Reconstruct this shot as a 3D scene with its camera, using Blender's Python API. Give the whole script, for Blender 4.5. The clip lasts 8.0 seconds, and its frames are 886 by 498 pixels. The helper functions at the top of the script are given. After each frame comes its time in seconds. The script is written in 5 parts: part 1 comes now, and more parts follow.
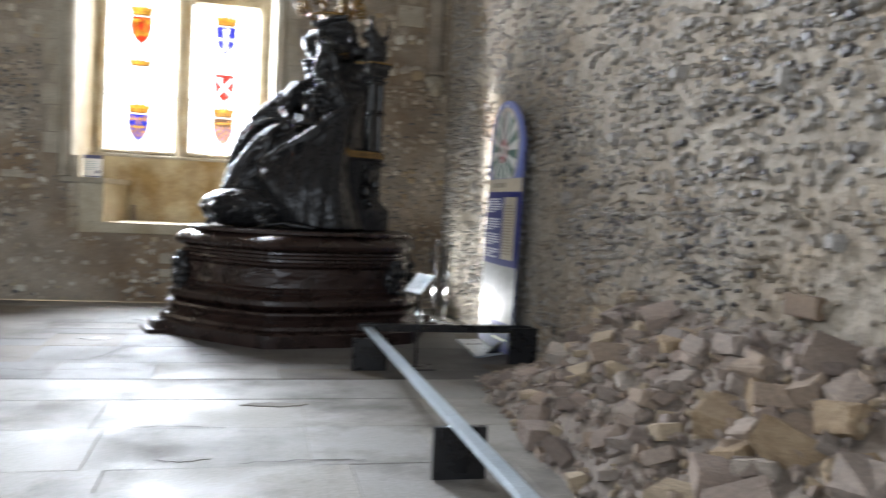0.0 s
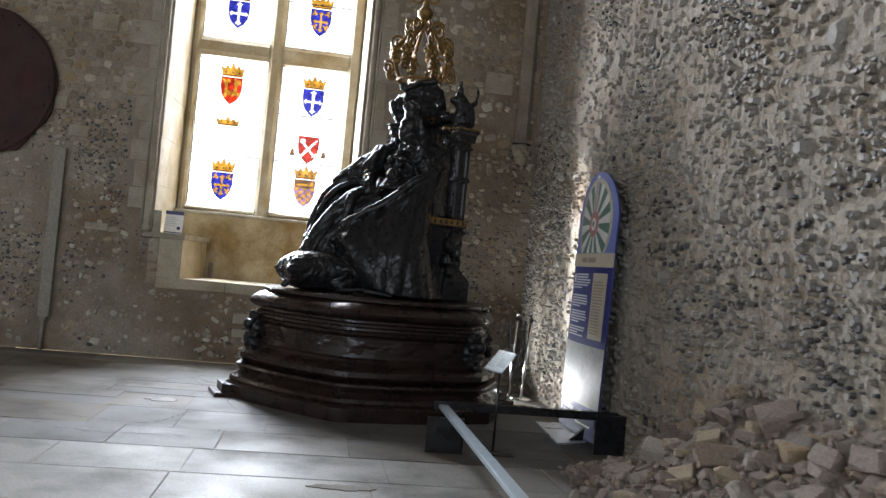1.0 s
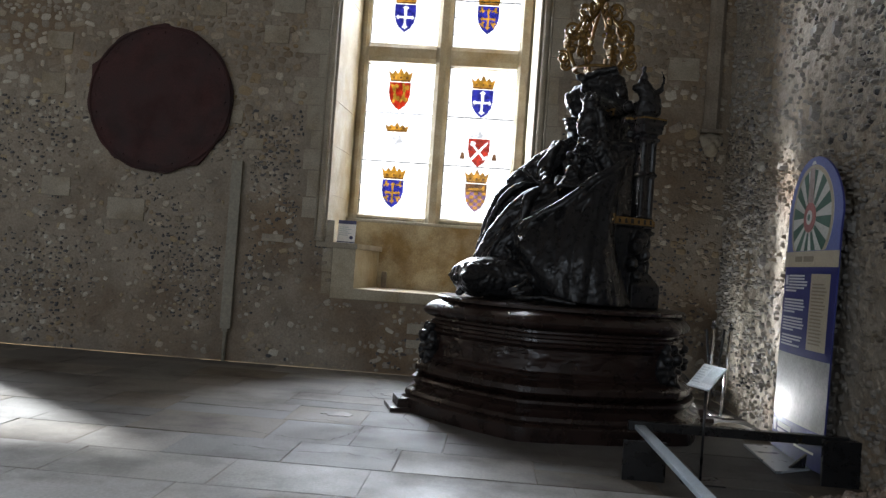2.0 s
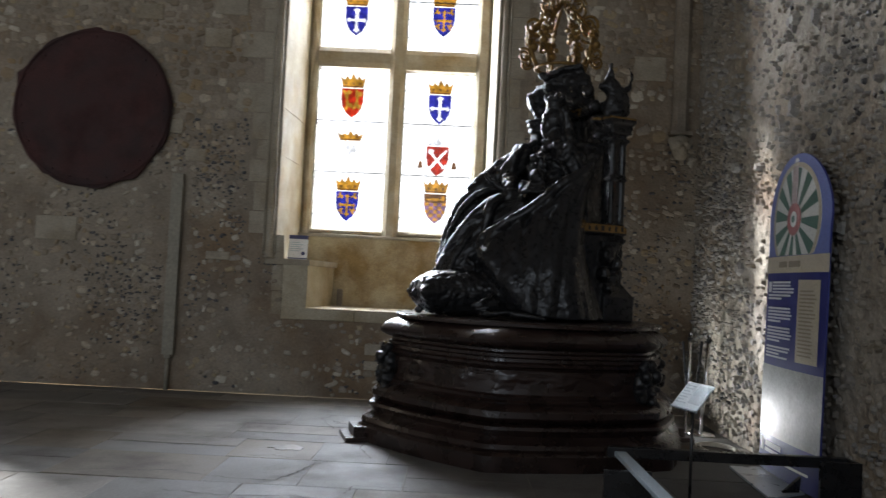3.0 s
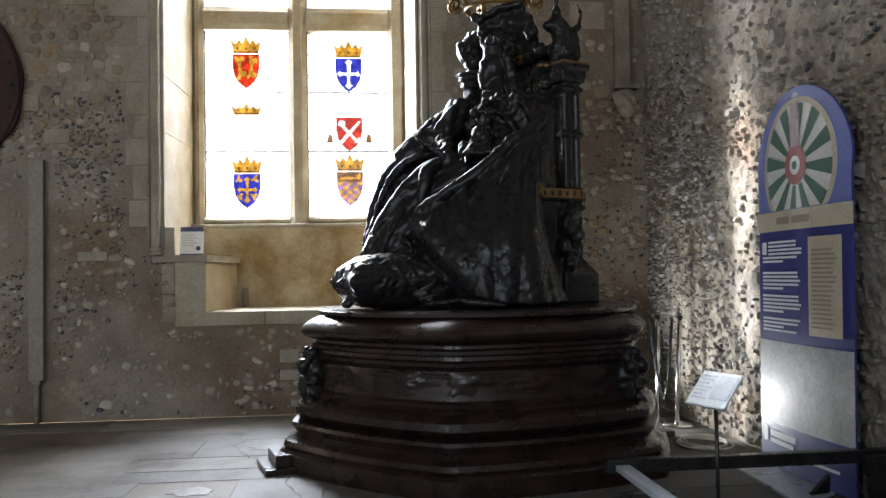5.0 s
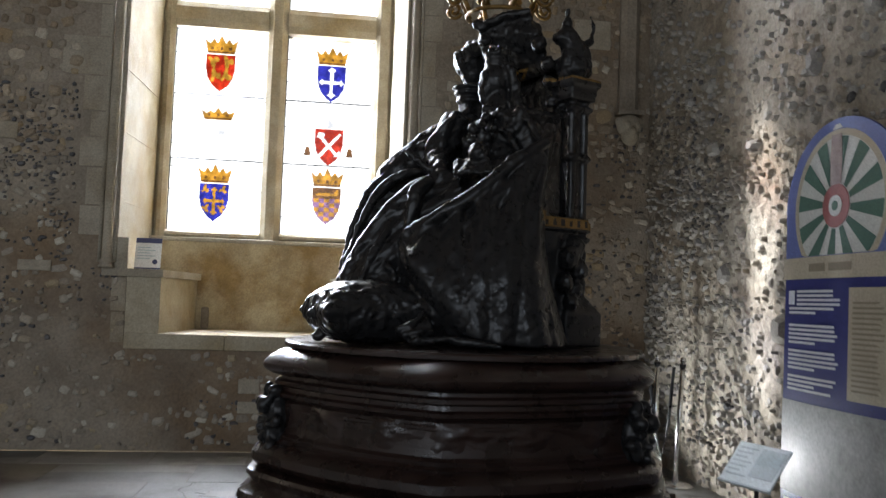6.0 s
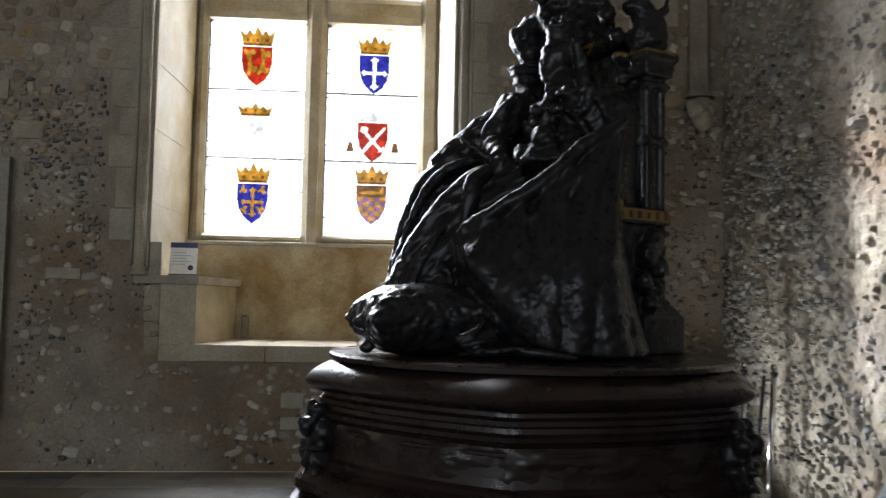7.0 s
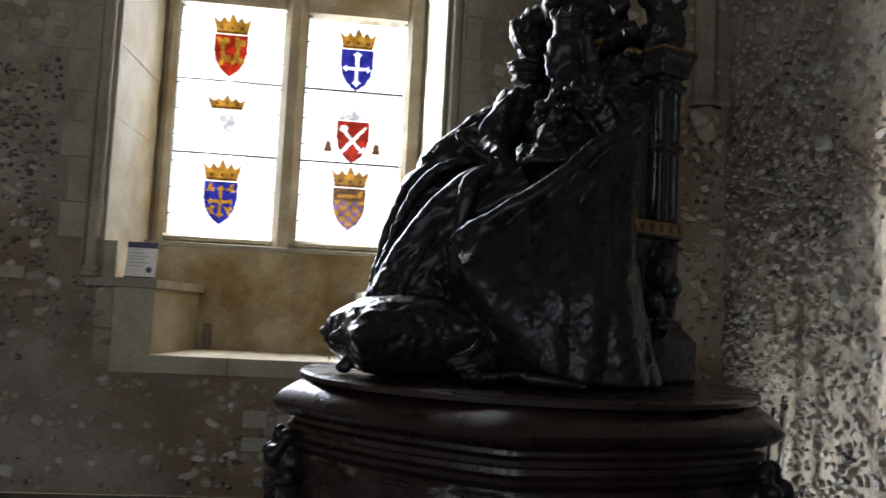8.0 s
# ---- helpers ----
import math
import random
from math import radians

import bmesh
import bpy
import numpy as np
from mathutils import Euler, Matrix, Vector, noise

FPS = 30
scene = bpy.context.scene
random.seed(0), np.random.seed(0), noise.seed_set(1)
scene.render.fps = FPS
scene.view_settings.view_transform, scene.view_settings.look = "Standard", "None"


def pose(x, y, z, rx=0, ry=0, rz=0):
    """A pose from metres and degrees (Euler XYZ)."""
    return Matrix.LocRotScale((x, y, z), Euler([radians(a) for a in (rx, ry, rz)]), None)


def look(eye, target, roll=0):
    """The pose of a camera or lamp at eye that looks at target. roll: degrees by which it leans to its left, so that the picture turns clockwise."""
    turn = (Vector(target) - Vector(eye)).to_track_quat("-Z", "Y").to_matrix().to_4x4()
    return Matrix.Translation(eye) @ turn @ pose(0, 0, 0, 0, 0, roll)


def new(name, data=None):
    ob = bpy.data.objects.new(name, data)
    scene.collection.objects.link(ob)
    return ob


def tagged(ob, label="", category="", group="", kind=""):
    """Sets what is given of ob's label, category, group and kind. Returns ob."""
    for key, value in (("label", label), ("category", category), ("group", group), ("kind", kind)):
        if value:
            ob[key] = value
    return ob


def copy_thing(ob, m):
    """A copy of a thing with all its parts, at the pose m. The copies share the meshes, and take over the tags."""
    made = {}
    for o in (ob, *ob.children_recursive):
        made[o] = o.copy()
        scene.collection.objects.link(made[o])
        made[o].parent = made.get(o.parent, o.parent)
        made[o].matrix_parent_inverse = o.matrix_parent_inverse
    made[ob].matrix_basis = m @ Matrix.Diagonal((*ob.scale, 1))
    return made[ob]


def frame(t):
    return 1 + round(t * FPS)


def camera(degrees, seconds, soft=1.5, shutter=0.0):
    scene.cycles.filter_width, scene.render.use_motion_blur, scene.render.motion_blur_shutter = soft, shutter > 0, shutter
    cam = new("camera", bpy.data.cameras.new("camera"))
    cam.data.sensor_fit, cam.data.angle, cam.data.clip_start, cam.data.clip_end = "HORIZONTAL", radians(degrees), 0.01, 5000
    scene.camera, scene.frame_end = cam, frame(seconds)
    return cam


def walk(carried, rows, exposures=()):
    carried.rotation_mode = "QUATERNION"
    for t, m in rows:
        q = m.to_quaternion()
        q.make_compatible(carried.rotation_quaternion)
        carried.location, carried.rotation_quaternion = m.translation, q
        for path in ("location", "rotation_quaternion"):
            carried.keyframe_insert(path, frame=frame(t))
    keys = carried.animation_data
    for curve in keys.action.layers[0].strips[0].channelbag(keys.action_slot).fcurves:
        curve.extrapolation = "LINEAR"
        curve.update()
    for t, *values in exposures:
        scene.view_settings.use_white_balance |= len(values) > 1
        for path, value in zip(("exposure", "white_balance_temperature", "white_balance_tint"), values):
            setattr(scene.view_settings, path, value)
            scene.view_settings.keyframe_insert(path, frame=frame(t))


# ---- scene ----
cam = camera(55.9, 8.0, soft=1.35, shutter=0.5)
PATH = [
    (0, (0.1, 0.081, 1.509), (0.562, 2.024, 1.412), 2.8),
    (0.5, (0.137, 0.237, 1.468), (0.329, 2.225, 1.367), 2.8),
    (1, (0.067, 0.543, 1.539), (0.352, 2.522, 1.591), 5.4),
    (1.5, (-0.022, 0.803, 1.492), (-0.011, 2.802, 1.534), 4.4),
    (1.7, (-0.021, 0.972, 1.514), (-0.131, 2.969, 1.543), 4.3),
    (2.8, (0.019, 1.744, 1.507), (-0.068, 3.741, 1.582), 3.2),
    (3, (0.01, 1.892, 1.503), (-0.018, 3.89, 1.582), 2.8),
    (3.5, (0.018, 2.305, 1.472), (0.044, 4.305, 1.472), 1.9),
    (4, (-0.033, 2.629, 1.456), (0.125, 4.623, 1.462), 0.2),
    (4.5, (-0.155, 3.01, 1.47), (0.018, 5.002, 1.491), -0.6),
    (4.7, (-0.201, 3.138, 1.442), (-0.004, 5.127, 1.501), -1.1),
    (5.8, (-0.225, 3.938, 1.472), (0.022, 5.921, 1.543), 0.7),
    (6, (-0.269, 4.103, 1.498), (0.006, 6.08, 1.622), 2.0),
    (6.5, (-0.332, 4.425, 1.47), (-0.039, 6.398, 1.616), 2.3),
    (7, (-0.291, 4.784, 1.511), (-0.119, 6.772, 1.638), 1.1),
    (7.5, (-0.306, 5.074, 1.497), (-0.167, 7.065, 1.636), 1.1),
    (8, (-0.358, 5.378, 1.525), (-0.114, 7.357, 1.684), 2.9),
]
EXPOSURES = [(0, 3.52), (0.5, 3.06), (1.0, 2.92), (1.5, 2.45), (3.0, 2.32), (3.5, 2.62), (4.5, 2.97), (6.0, 2.66), (7.0, 2.37), (8.0, 2.1)]
walk(cam, [(t, look(eye, target, roll)) for t, eye, target, roll in PATH], EXPOSURES)

# ---- world, sun and sky light ----
world = bpy.data.worlds.new("sky")
scene.world = world
world.use_nodes = True
_sky = world.node_tree.nodes.new("ShaderNodeTexSky")
_sky.sky_type = "NISHITA"
_sky.sun_disc = False
_sky.sun_elevation, _sky.sun_rotation = radians(34), radians(-50)
_bg = world.node_tree.nodes["Background"]
_bg.inputs[1].default_value = 0.05
world.node_tree.links.new(_sky.outputs[0], _bg.inputs[0])

sun = new("sun", bpy.data.lights.new("sun", "SUN"))
sun.data.energy, sun.data.angle, sun.data.color = 2.6, radians(3.0), (0.95, 0.98, 1.0)
sun.matrix_world = look((-12, 22, 10.6), (0, 12, 0))


def window_light(x, y, z, w, h, facing, watts):
    """Sky light that enters through a window opening; facing is -1 or 1 along y."""
    ob = new("window_light", bpy.data.lights.new("window_light", "AREA"))
    ob.data.shape, ob.data.size, ob.data.size_y = "RECTANGLE", w, h
    ob.data.energy, ob.data.color = watts, (0.80, 0.882, 1.0)
    ob.matrix_world = look((x, y, z), (x, y + facing, z))
    return ob


WALL_Y, GLASS_Y, WALL_X, REAR_Y, END_X, TOP_Z = 12.31, 13.74, 3.0, -4.6, -22.0, 9.6
# the brighter sky lies on the sun's side of the window
west_sky = window_light(-1.7, GLASS_Y + 1.21, 4.8, 2.3, 4.9, -1, 520)
west_sky.matrix_world = look((-1.7, GLASS_Y + 1.21, 4.8), (0.3, 13.4, 4.2))
window_light(-10.0, GLASS_Y + 0.3, 4.6, 3.2, 4.8, -1, 450)
window_light(-0.9, REAR_Y - 0.7, 4.9, 2.4, 4.6, 1, 40)
window_light(-9.2, REAR_Y - 0.7, 4.9, 2.4, 4.6, 1, 70)
window_light(-16.2, REAR_Y - 0.7, 4.9, 2.4, 4.6, 1, 70)


# small uplighter standing on the floor between the plinth and the side wall
uplight = new("uplighter_beam", bpy.data.lights.new("uplighter_beam", "AREA"))
uplight.data.shape, uplight.data.size, uplight.data.size_y = "RECTANGLE", 0.22, 0.14
uplight.data.energy, uplight.data.color = 6.0, (0.93, 0.97, 1.0)
UP_AT, UP_TO = (2.28, 11.20, 0.20), (2.95, 9.60, 2.20)
uplight.matrix_world = look(UP_AT, UP_TO)

# ---- materials ----
def material(name, low, high, scale=5.0, rough=0.8, metal=0.0, bump=0.25, fine=70.0, stain=None, stain_scale=0.7,
             palette=None, by="", gloss_var=0.1, coat=0.0, bump_mid=0.0):
    m = bpy.data.materials.new(name)
    m.use_nodes = True
    nt = m.node_tree
    n, l = nt.nodes, nt.links
    b = n["Principled BSDF"]
    place = n.new("ShaderNodeNewGeometry").outputs["Position"] if by == "object" else n.new("ShaderNodeTexCoord").outputs["Object"]

    def noise_tex(s, detail=6.0, r=0.6):
        t = n.new("ShaderNodeTexNoise")
        t.inputs["Scale"].default_value, t.inputs["Detail"].default_value, t.inputs["Roughness"].default_value = s, detail, r
        l.new(place, t.inputs["Vector"])
        return t.outputs["Fac"]

    def mix(kind, fac, a, c):
        k = n.new("ShaderNodeMix")
        k.data_type, k.blend_type = "RGBA", kind
        for sock, v in ((k.inputs[0], fac), (k.inputs[6], a), (k.inputs[7], c)):
            if isinstance(v, (int, float)):
                sock.default_value = v
            elif isinstance(v, tuple):
                sock.default_value = (*v, 1.0)
            else:
                l.new(v, sock)
        return k.outputs[2]

    def ramp(fac, stops, constant=False):
        r = n.new("ShaderNodeValToRGB")
        e = r.color_ramp.elements
        while len(e) < len(stops):
            e.new(0.5)
        for k, (p, c) in zip(e, stops):
            k.position, k.color = p, (*c, 1.0)
        if constant:
            r.color_ramp.interpolation = "CONSTANT"
        l.new(fac, r.inputs[0])
        return r.outputs[0]

    mid = noise_tex(scale)
    grain = noise_tex(fine, 4.0, 0.65)
    col = ramp(mid, [(0.32, low), (0.68, high)])
    if palette:
        if by == "object":
            src = n.new("ShaderNodeObjectInfo").outputs["Random"]
        else:
            src = n.new("ShaderNodeNewGeometry").outputs["Random Per Island"]
        k = len(palette)
        pal = ramp(src, [(i / k, c) for i, c in enumerate(palette)], True)
        col = mix("MIX", 0.84, col, pal)
    if stain:
        sf = ramp(noise_tex(stain_scale, 5.0, 0.62), [(0.47, (0, 0, 0)), (0.66, (1, 1, 1))])
        col = mix("MIX", sf, col, mix("MULTIPLY", 1.0, col, stain))
    col = mix("MULTIPLY", 0.55, col, ramp(grain, [(0.3, (0.55, 0.55, 0.55)), (0.7, (1.3, 1.3, 1.3))]))
    l.new(col, b.inputs["Base Color"])
    b.inputs["Metallic"].default_value = metal
    rr = n.new("ShaderNodeMapRange")
    rr.inputs[1].default_value, rr.inputs[2].default_value = 0.3, 0.7
    rr.inputs[3].default_value, rr.inputs[4].default_value = max(0.03, rough - gloss_var), min(1.0, rough + gloss_var)
    l.new(mid, rr.inputs[0])
    l.new(rr.outputs[0], b.inputs["Roughness"])
    b.inputs["Coat Weight"].default_value = coat
    b.inputs["Coat Roughness"].default_value = 0.15
    normal = None
    for fac, strength, dist in ((mid, bump_mid, 0.05), (grain, bump, 0.01)):
        if strength > 0:
            k = n.new("ShaderNodeBump")
            k.inputs["Strength"].default_value, k.inputs["Distance"].default_value = strength, dist
            l.new(fac, k.inputs["Height"])
            if normal:
                l.new(normal, k.inputs["Normal"])
            normal = k.outputs[0]
    if normal:
        l.new(normal, b.inputs["Normal"])
    return m


def stained(name, tint):
    """Coloured window glass: tinted see-through with a slight gloss."""
    m = bpy.data.materials.new(name)
    m.use_nodes = True
    n, l = m.node_tree.nodes, m.node_tree.links
    n.remove(n["Principled BSDF"])
    tr, gl, mx = n.new("ShaderNodeBsdfTransparent"), n.new("ShaderNodeBsdfGlossy"), n.new("ShaderNodeMixShader")
    tc, ns, rp = n.new("ShaderNodeTexCoord"), n.new("ShaderNodeTexNoise"), n.new("ShaderNodeValToRGB")
    ns.inputs["Scale"].default_value = 14.0
    l.new(tc.outputs["Object"], ns.inputs["Vector"])
    l.new(ns.outputs["Fac"], rp.inputs[0])
    rp.color_ramp.elements[0].position, rp.color_ramp.elements[1].position = 0.35, 0.7
    rp.color_ramp.elements[0].color = (*[c * 0.75 for c in tint], 1)
    rp.color_ramp.elements[1].color = (*[min(1, c * 1.1) for c in tint], 1)
    l.new(rp.outputs[0], tr.inputs[0])
    gl.inputs["Roughness"].default_value = 0.15
    mx.inputs[0].default_value = 0.008
    l.new(tr.outputs[0], mx.inputs[1])
    l.new(gl.outputs[0], mx.inputs[2])
    l.new(mx.outputs[0], n["Material Output"].inputs[0])
    return m


FLINT = [(0.256, 0.233, 0.203), (0.226, 0.206, 0.184), (0.304, 0.280, 0.244), (0.190, 0.175, 0.159), (0.250, 0.223, 0.187), (0.274, 0.253, 0.226),
         (0.232, 0.215, 0.196), (0.262, 0.229, 0.189), (0.214, 0.196, 0.175), (0.322, 0.298, 0.262)]
PALE = [(0.31, 0.27, 0.21), (0.25, 0.21, 0.16), (0.42, 0.375, 0.30), (0.22, 0.185, 0.14), (0.31, 0.255, 0.18), (0.38, 0.335, 0.265),
        (0.34, 0.27, 0.165), (0.29, 0.25, 0.20), (0.50, 0.455, 0.37), (0.22, 0.19, 0.15), (0.28, 0.245, 0.19), (0.35, 0.315, 0.25)]
DARK = [(0.05, 0.046, 0.046), (0.035, 0.033, 0.035), (0.09, 0.08, 0.075), (0.06, 0.05, 0.045)]
RUBBLE = [(0.264, 0.212, 0.176), (0.224, 0.172, 0.140), (0.192, 0.148, 0.120), (0.144, 0.112, 0.096), (0.240, 0.180, 0.132), (0.176, 0.148, 0.128), (0.216, 0.176, 0.148), (0.120, 0.092, 0.080), (0.304, 0.264, 0.224), (0.296, 0.232, 0.152)]
M_MORTAR = material("flint_wall_mortar", (0.180, 0.146, 0.108), (0.305, 0.258, 0.198), 1.8, 0.92, 0, 1.0, 38, (0.70, 0.58, 0.46), 0.55, bump_mid=0.7)
M_MORTAR2 = material("side_wall_mortar", (0.230, 0.198, 0.158), (0.375, 0.33, 0.268), 5.0, 0.92, 0, 1.0, 34, (0.78, 0.7, 0.6), 0.7, bump_mid=1.0)
M_STONE = material("wall_stone", (0.20, 0.17, 0.13), (0.36, 0.315, 0.25), 2.6, 0.9, 0, 0.8, 55, (0.72, 0.60, 0.48), 0.6, palette=PALE)
M_STONE_P = material("wall_stone_piece", (0.20, 0.17, 0.13), (0.36, 0.315, 0.25), 2.6, 0.9, 0, 0.8, 55, palette=PALE, by="object")
M_KNAPPED = material("dark_knapped_flint", (0.03, 0.029, 0.03), (0.08, 0.072, 0.068), 9.0, 0.45, 0, 0.4, 80, palette=DARK)
M_FLINT = material("flint", (0.20, 0.19, 0.17), (0.34, 0.32, 0.28), 11.0, 0.72, 0, 0.6, 70, (0.8, 0.72, 0.6), 0.8, palette=FLINT)
M_FLINT_P = material("flint_piece", (0.20, 0.19, 0.17), (0.34, 0.32, 0.28), 11.0, 0.72, 0, 0.6, 70, palette=FLINT, by="object")
M_RUBBLE = material("rubble_stone", (0.26, 0.21, 0.16), (0.40, 0.33, 0.25), 5.0, 0.9, 0, 0.8, 40, palette=RUBBLE, by="object", bump_mid=0.5)
M_OCHRE = material("ochre_rubble_stone", (0.22, 0.15, 0.085), (0.36, 0.27, 0.17), 4.0, 0.9, 0, 0.8, 40, bump_mid=0.5)
M_RUBBLE_S = material("small_rubble_stone", (0.24, 0.19, 0.145), (0.36, 0.30, 0.23), 5.0, 0.9, 0, 0.8, 40, palette=RUBBLE)
M_BANK = material("rubble_mortar", (0.13, 0.105, 0.085), (0.24, 0.20, 0.16), 6.0, 0.95, 0, 1.0, 35, bump_mid=1.0)
M_ASHLAR = material("ashlar_limestone", (0.30, 0.25, 0.165), (0.43, 0.375, 0.275), 3.5, 0.85, 0, 0.35, 60, (0.72, 0.60, 0.38), 1.1)
M_APRON = material("stained_plaster", (0.30, 0.23, 0.13), (0.46, 0.38, 0.24), 3.0, 0.85, 0, 0.3, 60, (0.62, 0.50, 0.32), 1.8)
M_QUOIN = material("quoin_stone", (0.26, 0.225, 0.17), (0.37, 0.325, 0.25), 3.0, 0.88, 0, 0.5, 60, (0.7, 0.64, 0.55), 1.2)
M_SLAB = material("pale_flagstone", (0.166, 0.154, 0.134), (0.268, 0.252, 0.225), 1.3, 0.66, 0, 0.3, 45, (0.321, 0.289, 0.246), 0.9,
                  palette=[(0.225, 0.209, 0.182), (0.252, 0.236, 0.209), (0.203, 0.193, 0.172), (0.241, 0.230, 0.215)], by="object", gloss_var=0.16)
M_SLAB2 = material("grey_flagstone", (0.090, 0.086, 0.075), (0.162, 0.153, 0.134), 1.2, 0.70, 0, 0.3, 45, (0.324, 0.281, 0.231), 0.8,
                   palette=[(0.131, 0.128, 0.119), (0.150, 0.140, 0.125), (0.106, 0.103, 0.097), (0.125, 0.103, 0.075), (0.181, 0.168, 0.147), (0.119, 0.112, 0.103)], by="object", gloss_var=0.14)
M_CRACK = material("dirt_filled_crack", (0.035, 0.030, 0.025), (0.07, 0.06, 0.05), 6.0, 0.95, 0, 0.5, 60)
M_GROUT = material("floor_joint", (0.12, 0.105, 0.085), (0.24, 0.215, 0.18), 1.7, 0.9, 0, 0.5, 60)
M_TIMBER = material("dark_roof_timber", (0.09, 0.06, 0.04), (0.16, 0.11, 0.07), 3.0, 0.8, 0, 0.3, 40)
M_PLAIN = material("hall_stone", (0.26, 0.23, 0.19), (0.36, 0.32, 0.26), 2.0, 0.9, 0, 0.5, 30)
M_BRONZE = material("dark_bronze", (0.009, 0.0089, 0.0095), (0.020, 0.0195, 0.020), 20.0, 0.30, 0.0, 0.06, 110, gloss_var=0.06, bump_mid=0.008)
M_BRONZE.node_tree.nodes["Principled BSDF"].inputs["Specular IOR Level"].default_value = 0.27
M_GILT = material("gilded_bronze", (0.13, 0.075, 0.02), (0.28, 0.17, 0.05), 12.0, 0.45, 0.6, 0.5, 80)
M_PLINTH = material("polished_dark_plinth", (0.013, 0.0080, 0.0068), (0.027, 0.0145, 0.0115), 5.0, 0.30, 0.0, 0.20, 60, gloss_var=0.12, coat=0.16)
M_PLINTH.node_tree.nodes["Principled BSDF"].inputs["Specular IOR Level"].default_value = 0.36
M_RUST = material("rusted_iron", (0.028, 0.011, 0.010), (0.060, 0.021, 0.019), 2.5, 0.85, 0.0, 0.6, 50, (0.5, 0.4, 0.4), 1.5)
M_BLACK = material("black_paint", (0.008, 0.008, 0.009), (0.014, 0.014, 0.015), 9.0, 0.3, 0, 0.1, 90)
M_BLACKTOP = material("black_rail_paint", (0.012, 0.012, 0.014), (0.02, 0.02, 0.022), 9.0, 0.22, 0, 0.12, 90, coat=0.6)
M_RAILTOP = material("pale_rail", (0.36, 0.43, 0.48), (0.48, 0.55, 0.60), 6.0, 0.38, 0.35, 0.1, 60)
M_CHROME = material("chrome", (0.6, 0.6, 0.6), (0.75, 0.75, 0.75), 8.0, 0.18, 1.0, 0.0, 90)
M_DUCT = material("painted_duct", (0.20, 0.18, 0.135), (0.26, 0.235, 0.18), 4.0, 0.7, 0, 0.1, 25)
M_WHITE = material("white_card", (0.70, 0.71, 0.72), (0.78, 0.79, 0.80), 5.0, 0.5, 0, 0.03, 90)
M_NAVY = material("navy_print", (0.03, 0.035, 0.11), (0.045, 0.05, 0.14), 5.0, 0.5, 0, 0.02, 90)
M_BLUE = material("blue_print", (0.028, 0.034, 0.165), (0.038, 0.046, 0.22), 2.0, 0.42, 0, 0.03, 90)
M_PALEBLUE = material("pale_blue_print", (0.13, 0.17, 0.42), (0.18, 0.22, 0.50), 2.0, 0.42, 0, 0.03, 90)
M_BEIGE = material("beige_print", (0.46, 0.40, 0.30), (0.55, 0.49, 0.38), 6.0, 0.5, 0, 0.03, 90)
M_GREY = material("grey_photo_print", (0.36, 0.37, 0.37), (0.52, 0.53, 0.52), 2.2, 0.45, 0, 0.03, 40, (0.7, 0.7, 0.68), 3.0)
M_GREEN = material("green_print", (0.07, 0.15, 0.12), (0.11, 0.20, 0.16), 5.0, 0.45, 0, 0.03, 90)
M_CREAM = material("cream_print", (0.62, 0.63, 0.60), (0.72, 0.72, 0.69), 5.0, 0.45, 0, 0.03, 90)
M_RED = material("red_print", (0.34, 0.12, 0.12), (0.44, 0.18, 0.17), 5.0, 0.45, 0, 0.03, 90)
M_PANEL = material("faded_figure_print", (0.30, 0.22, 0.21), (0.44, 0.36, 0.34), 14.0, 0.45, 0, 0.03, 90)
M_TEXT = material("white_lettering", (0.66, 0.68, 0.75), (0.74, 0.76, 0.82), 5.0, 0.5, 0, 0.0, 90)
M_DIM = material("brown_lettering", (0.26, 0.22, 0.16), (0.32, 0.27, 0.2), 5.0, 0.5, 0, 0.0, 90)
M_LABEL = material("pale_label_board", (0.52, 0.62, 0.66), (0.60, 0.69, 0.72), 5.0, 0.3, 0, 0.02, 90)
M_LABEL2 = material("shaded_label_block", (0.33, 0.42, 0.47), (0.38, 0.47, 0.52), 5.0, 0.3, 0, 0.02, 90)
M_STEEL = material("grey_steel_foot", (0.42, 0.47, 0.50), (0.50, 0.55, 0.58), 4.0, 0.32, 0.3, 0.05, 90)
M_CABLE = material("pale_cable", (0.5, 0.46, 0.38), (0.6, 0.56, 0.48), 9.0, 0.6, 0, 0.1, 90)
M_LEAD = material("lead_and_iron", (0.03, 0.03, 0.035), (0.06, 0.06, 0.065), 9.0, 0.6, 0.3, 0.2, 90)
G_CLEAR = stained("clear_glass", (0.97, 0.98, 0.98))
G_RED = stained("red_glass", (0.26, 0.016, 0.006))
G_BLUE = stained("blue_glass", (0.018, 0.02, 0.19))
G_GOLD = stained("gold_glass", (0.30, 0.145, 0.018))
G_WHITE = stained("milky_glass", (0.85, 0.85, 0.90))
G_MAUVE = stained("mauve_glass", (0.15, 0.08, 0.15))
G_BROWN = stained("brown_glass", (0.10, 0.045, 0.015))
G_GREY = stained("grey_glass", (0.55, 0.55, 0.57))


# ---- mesh helpers ----
def mesh_from(name, verts, faces, mat, smooth=False):
    me = bpy.data.meshes.new(name)
    me.from_pydata([tuple(v) for v in verts], [], faces)
    me.update()
    if mat:
        me.materials.append(mat)
    if smooth:
        me.polygons.foreach_set("use_smooth", [True] * len(me.polygons))
    return me


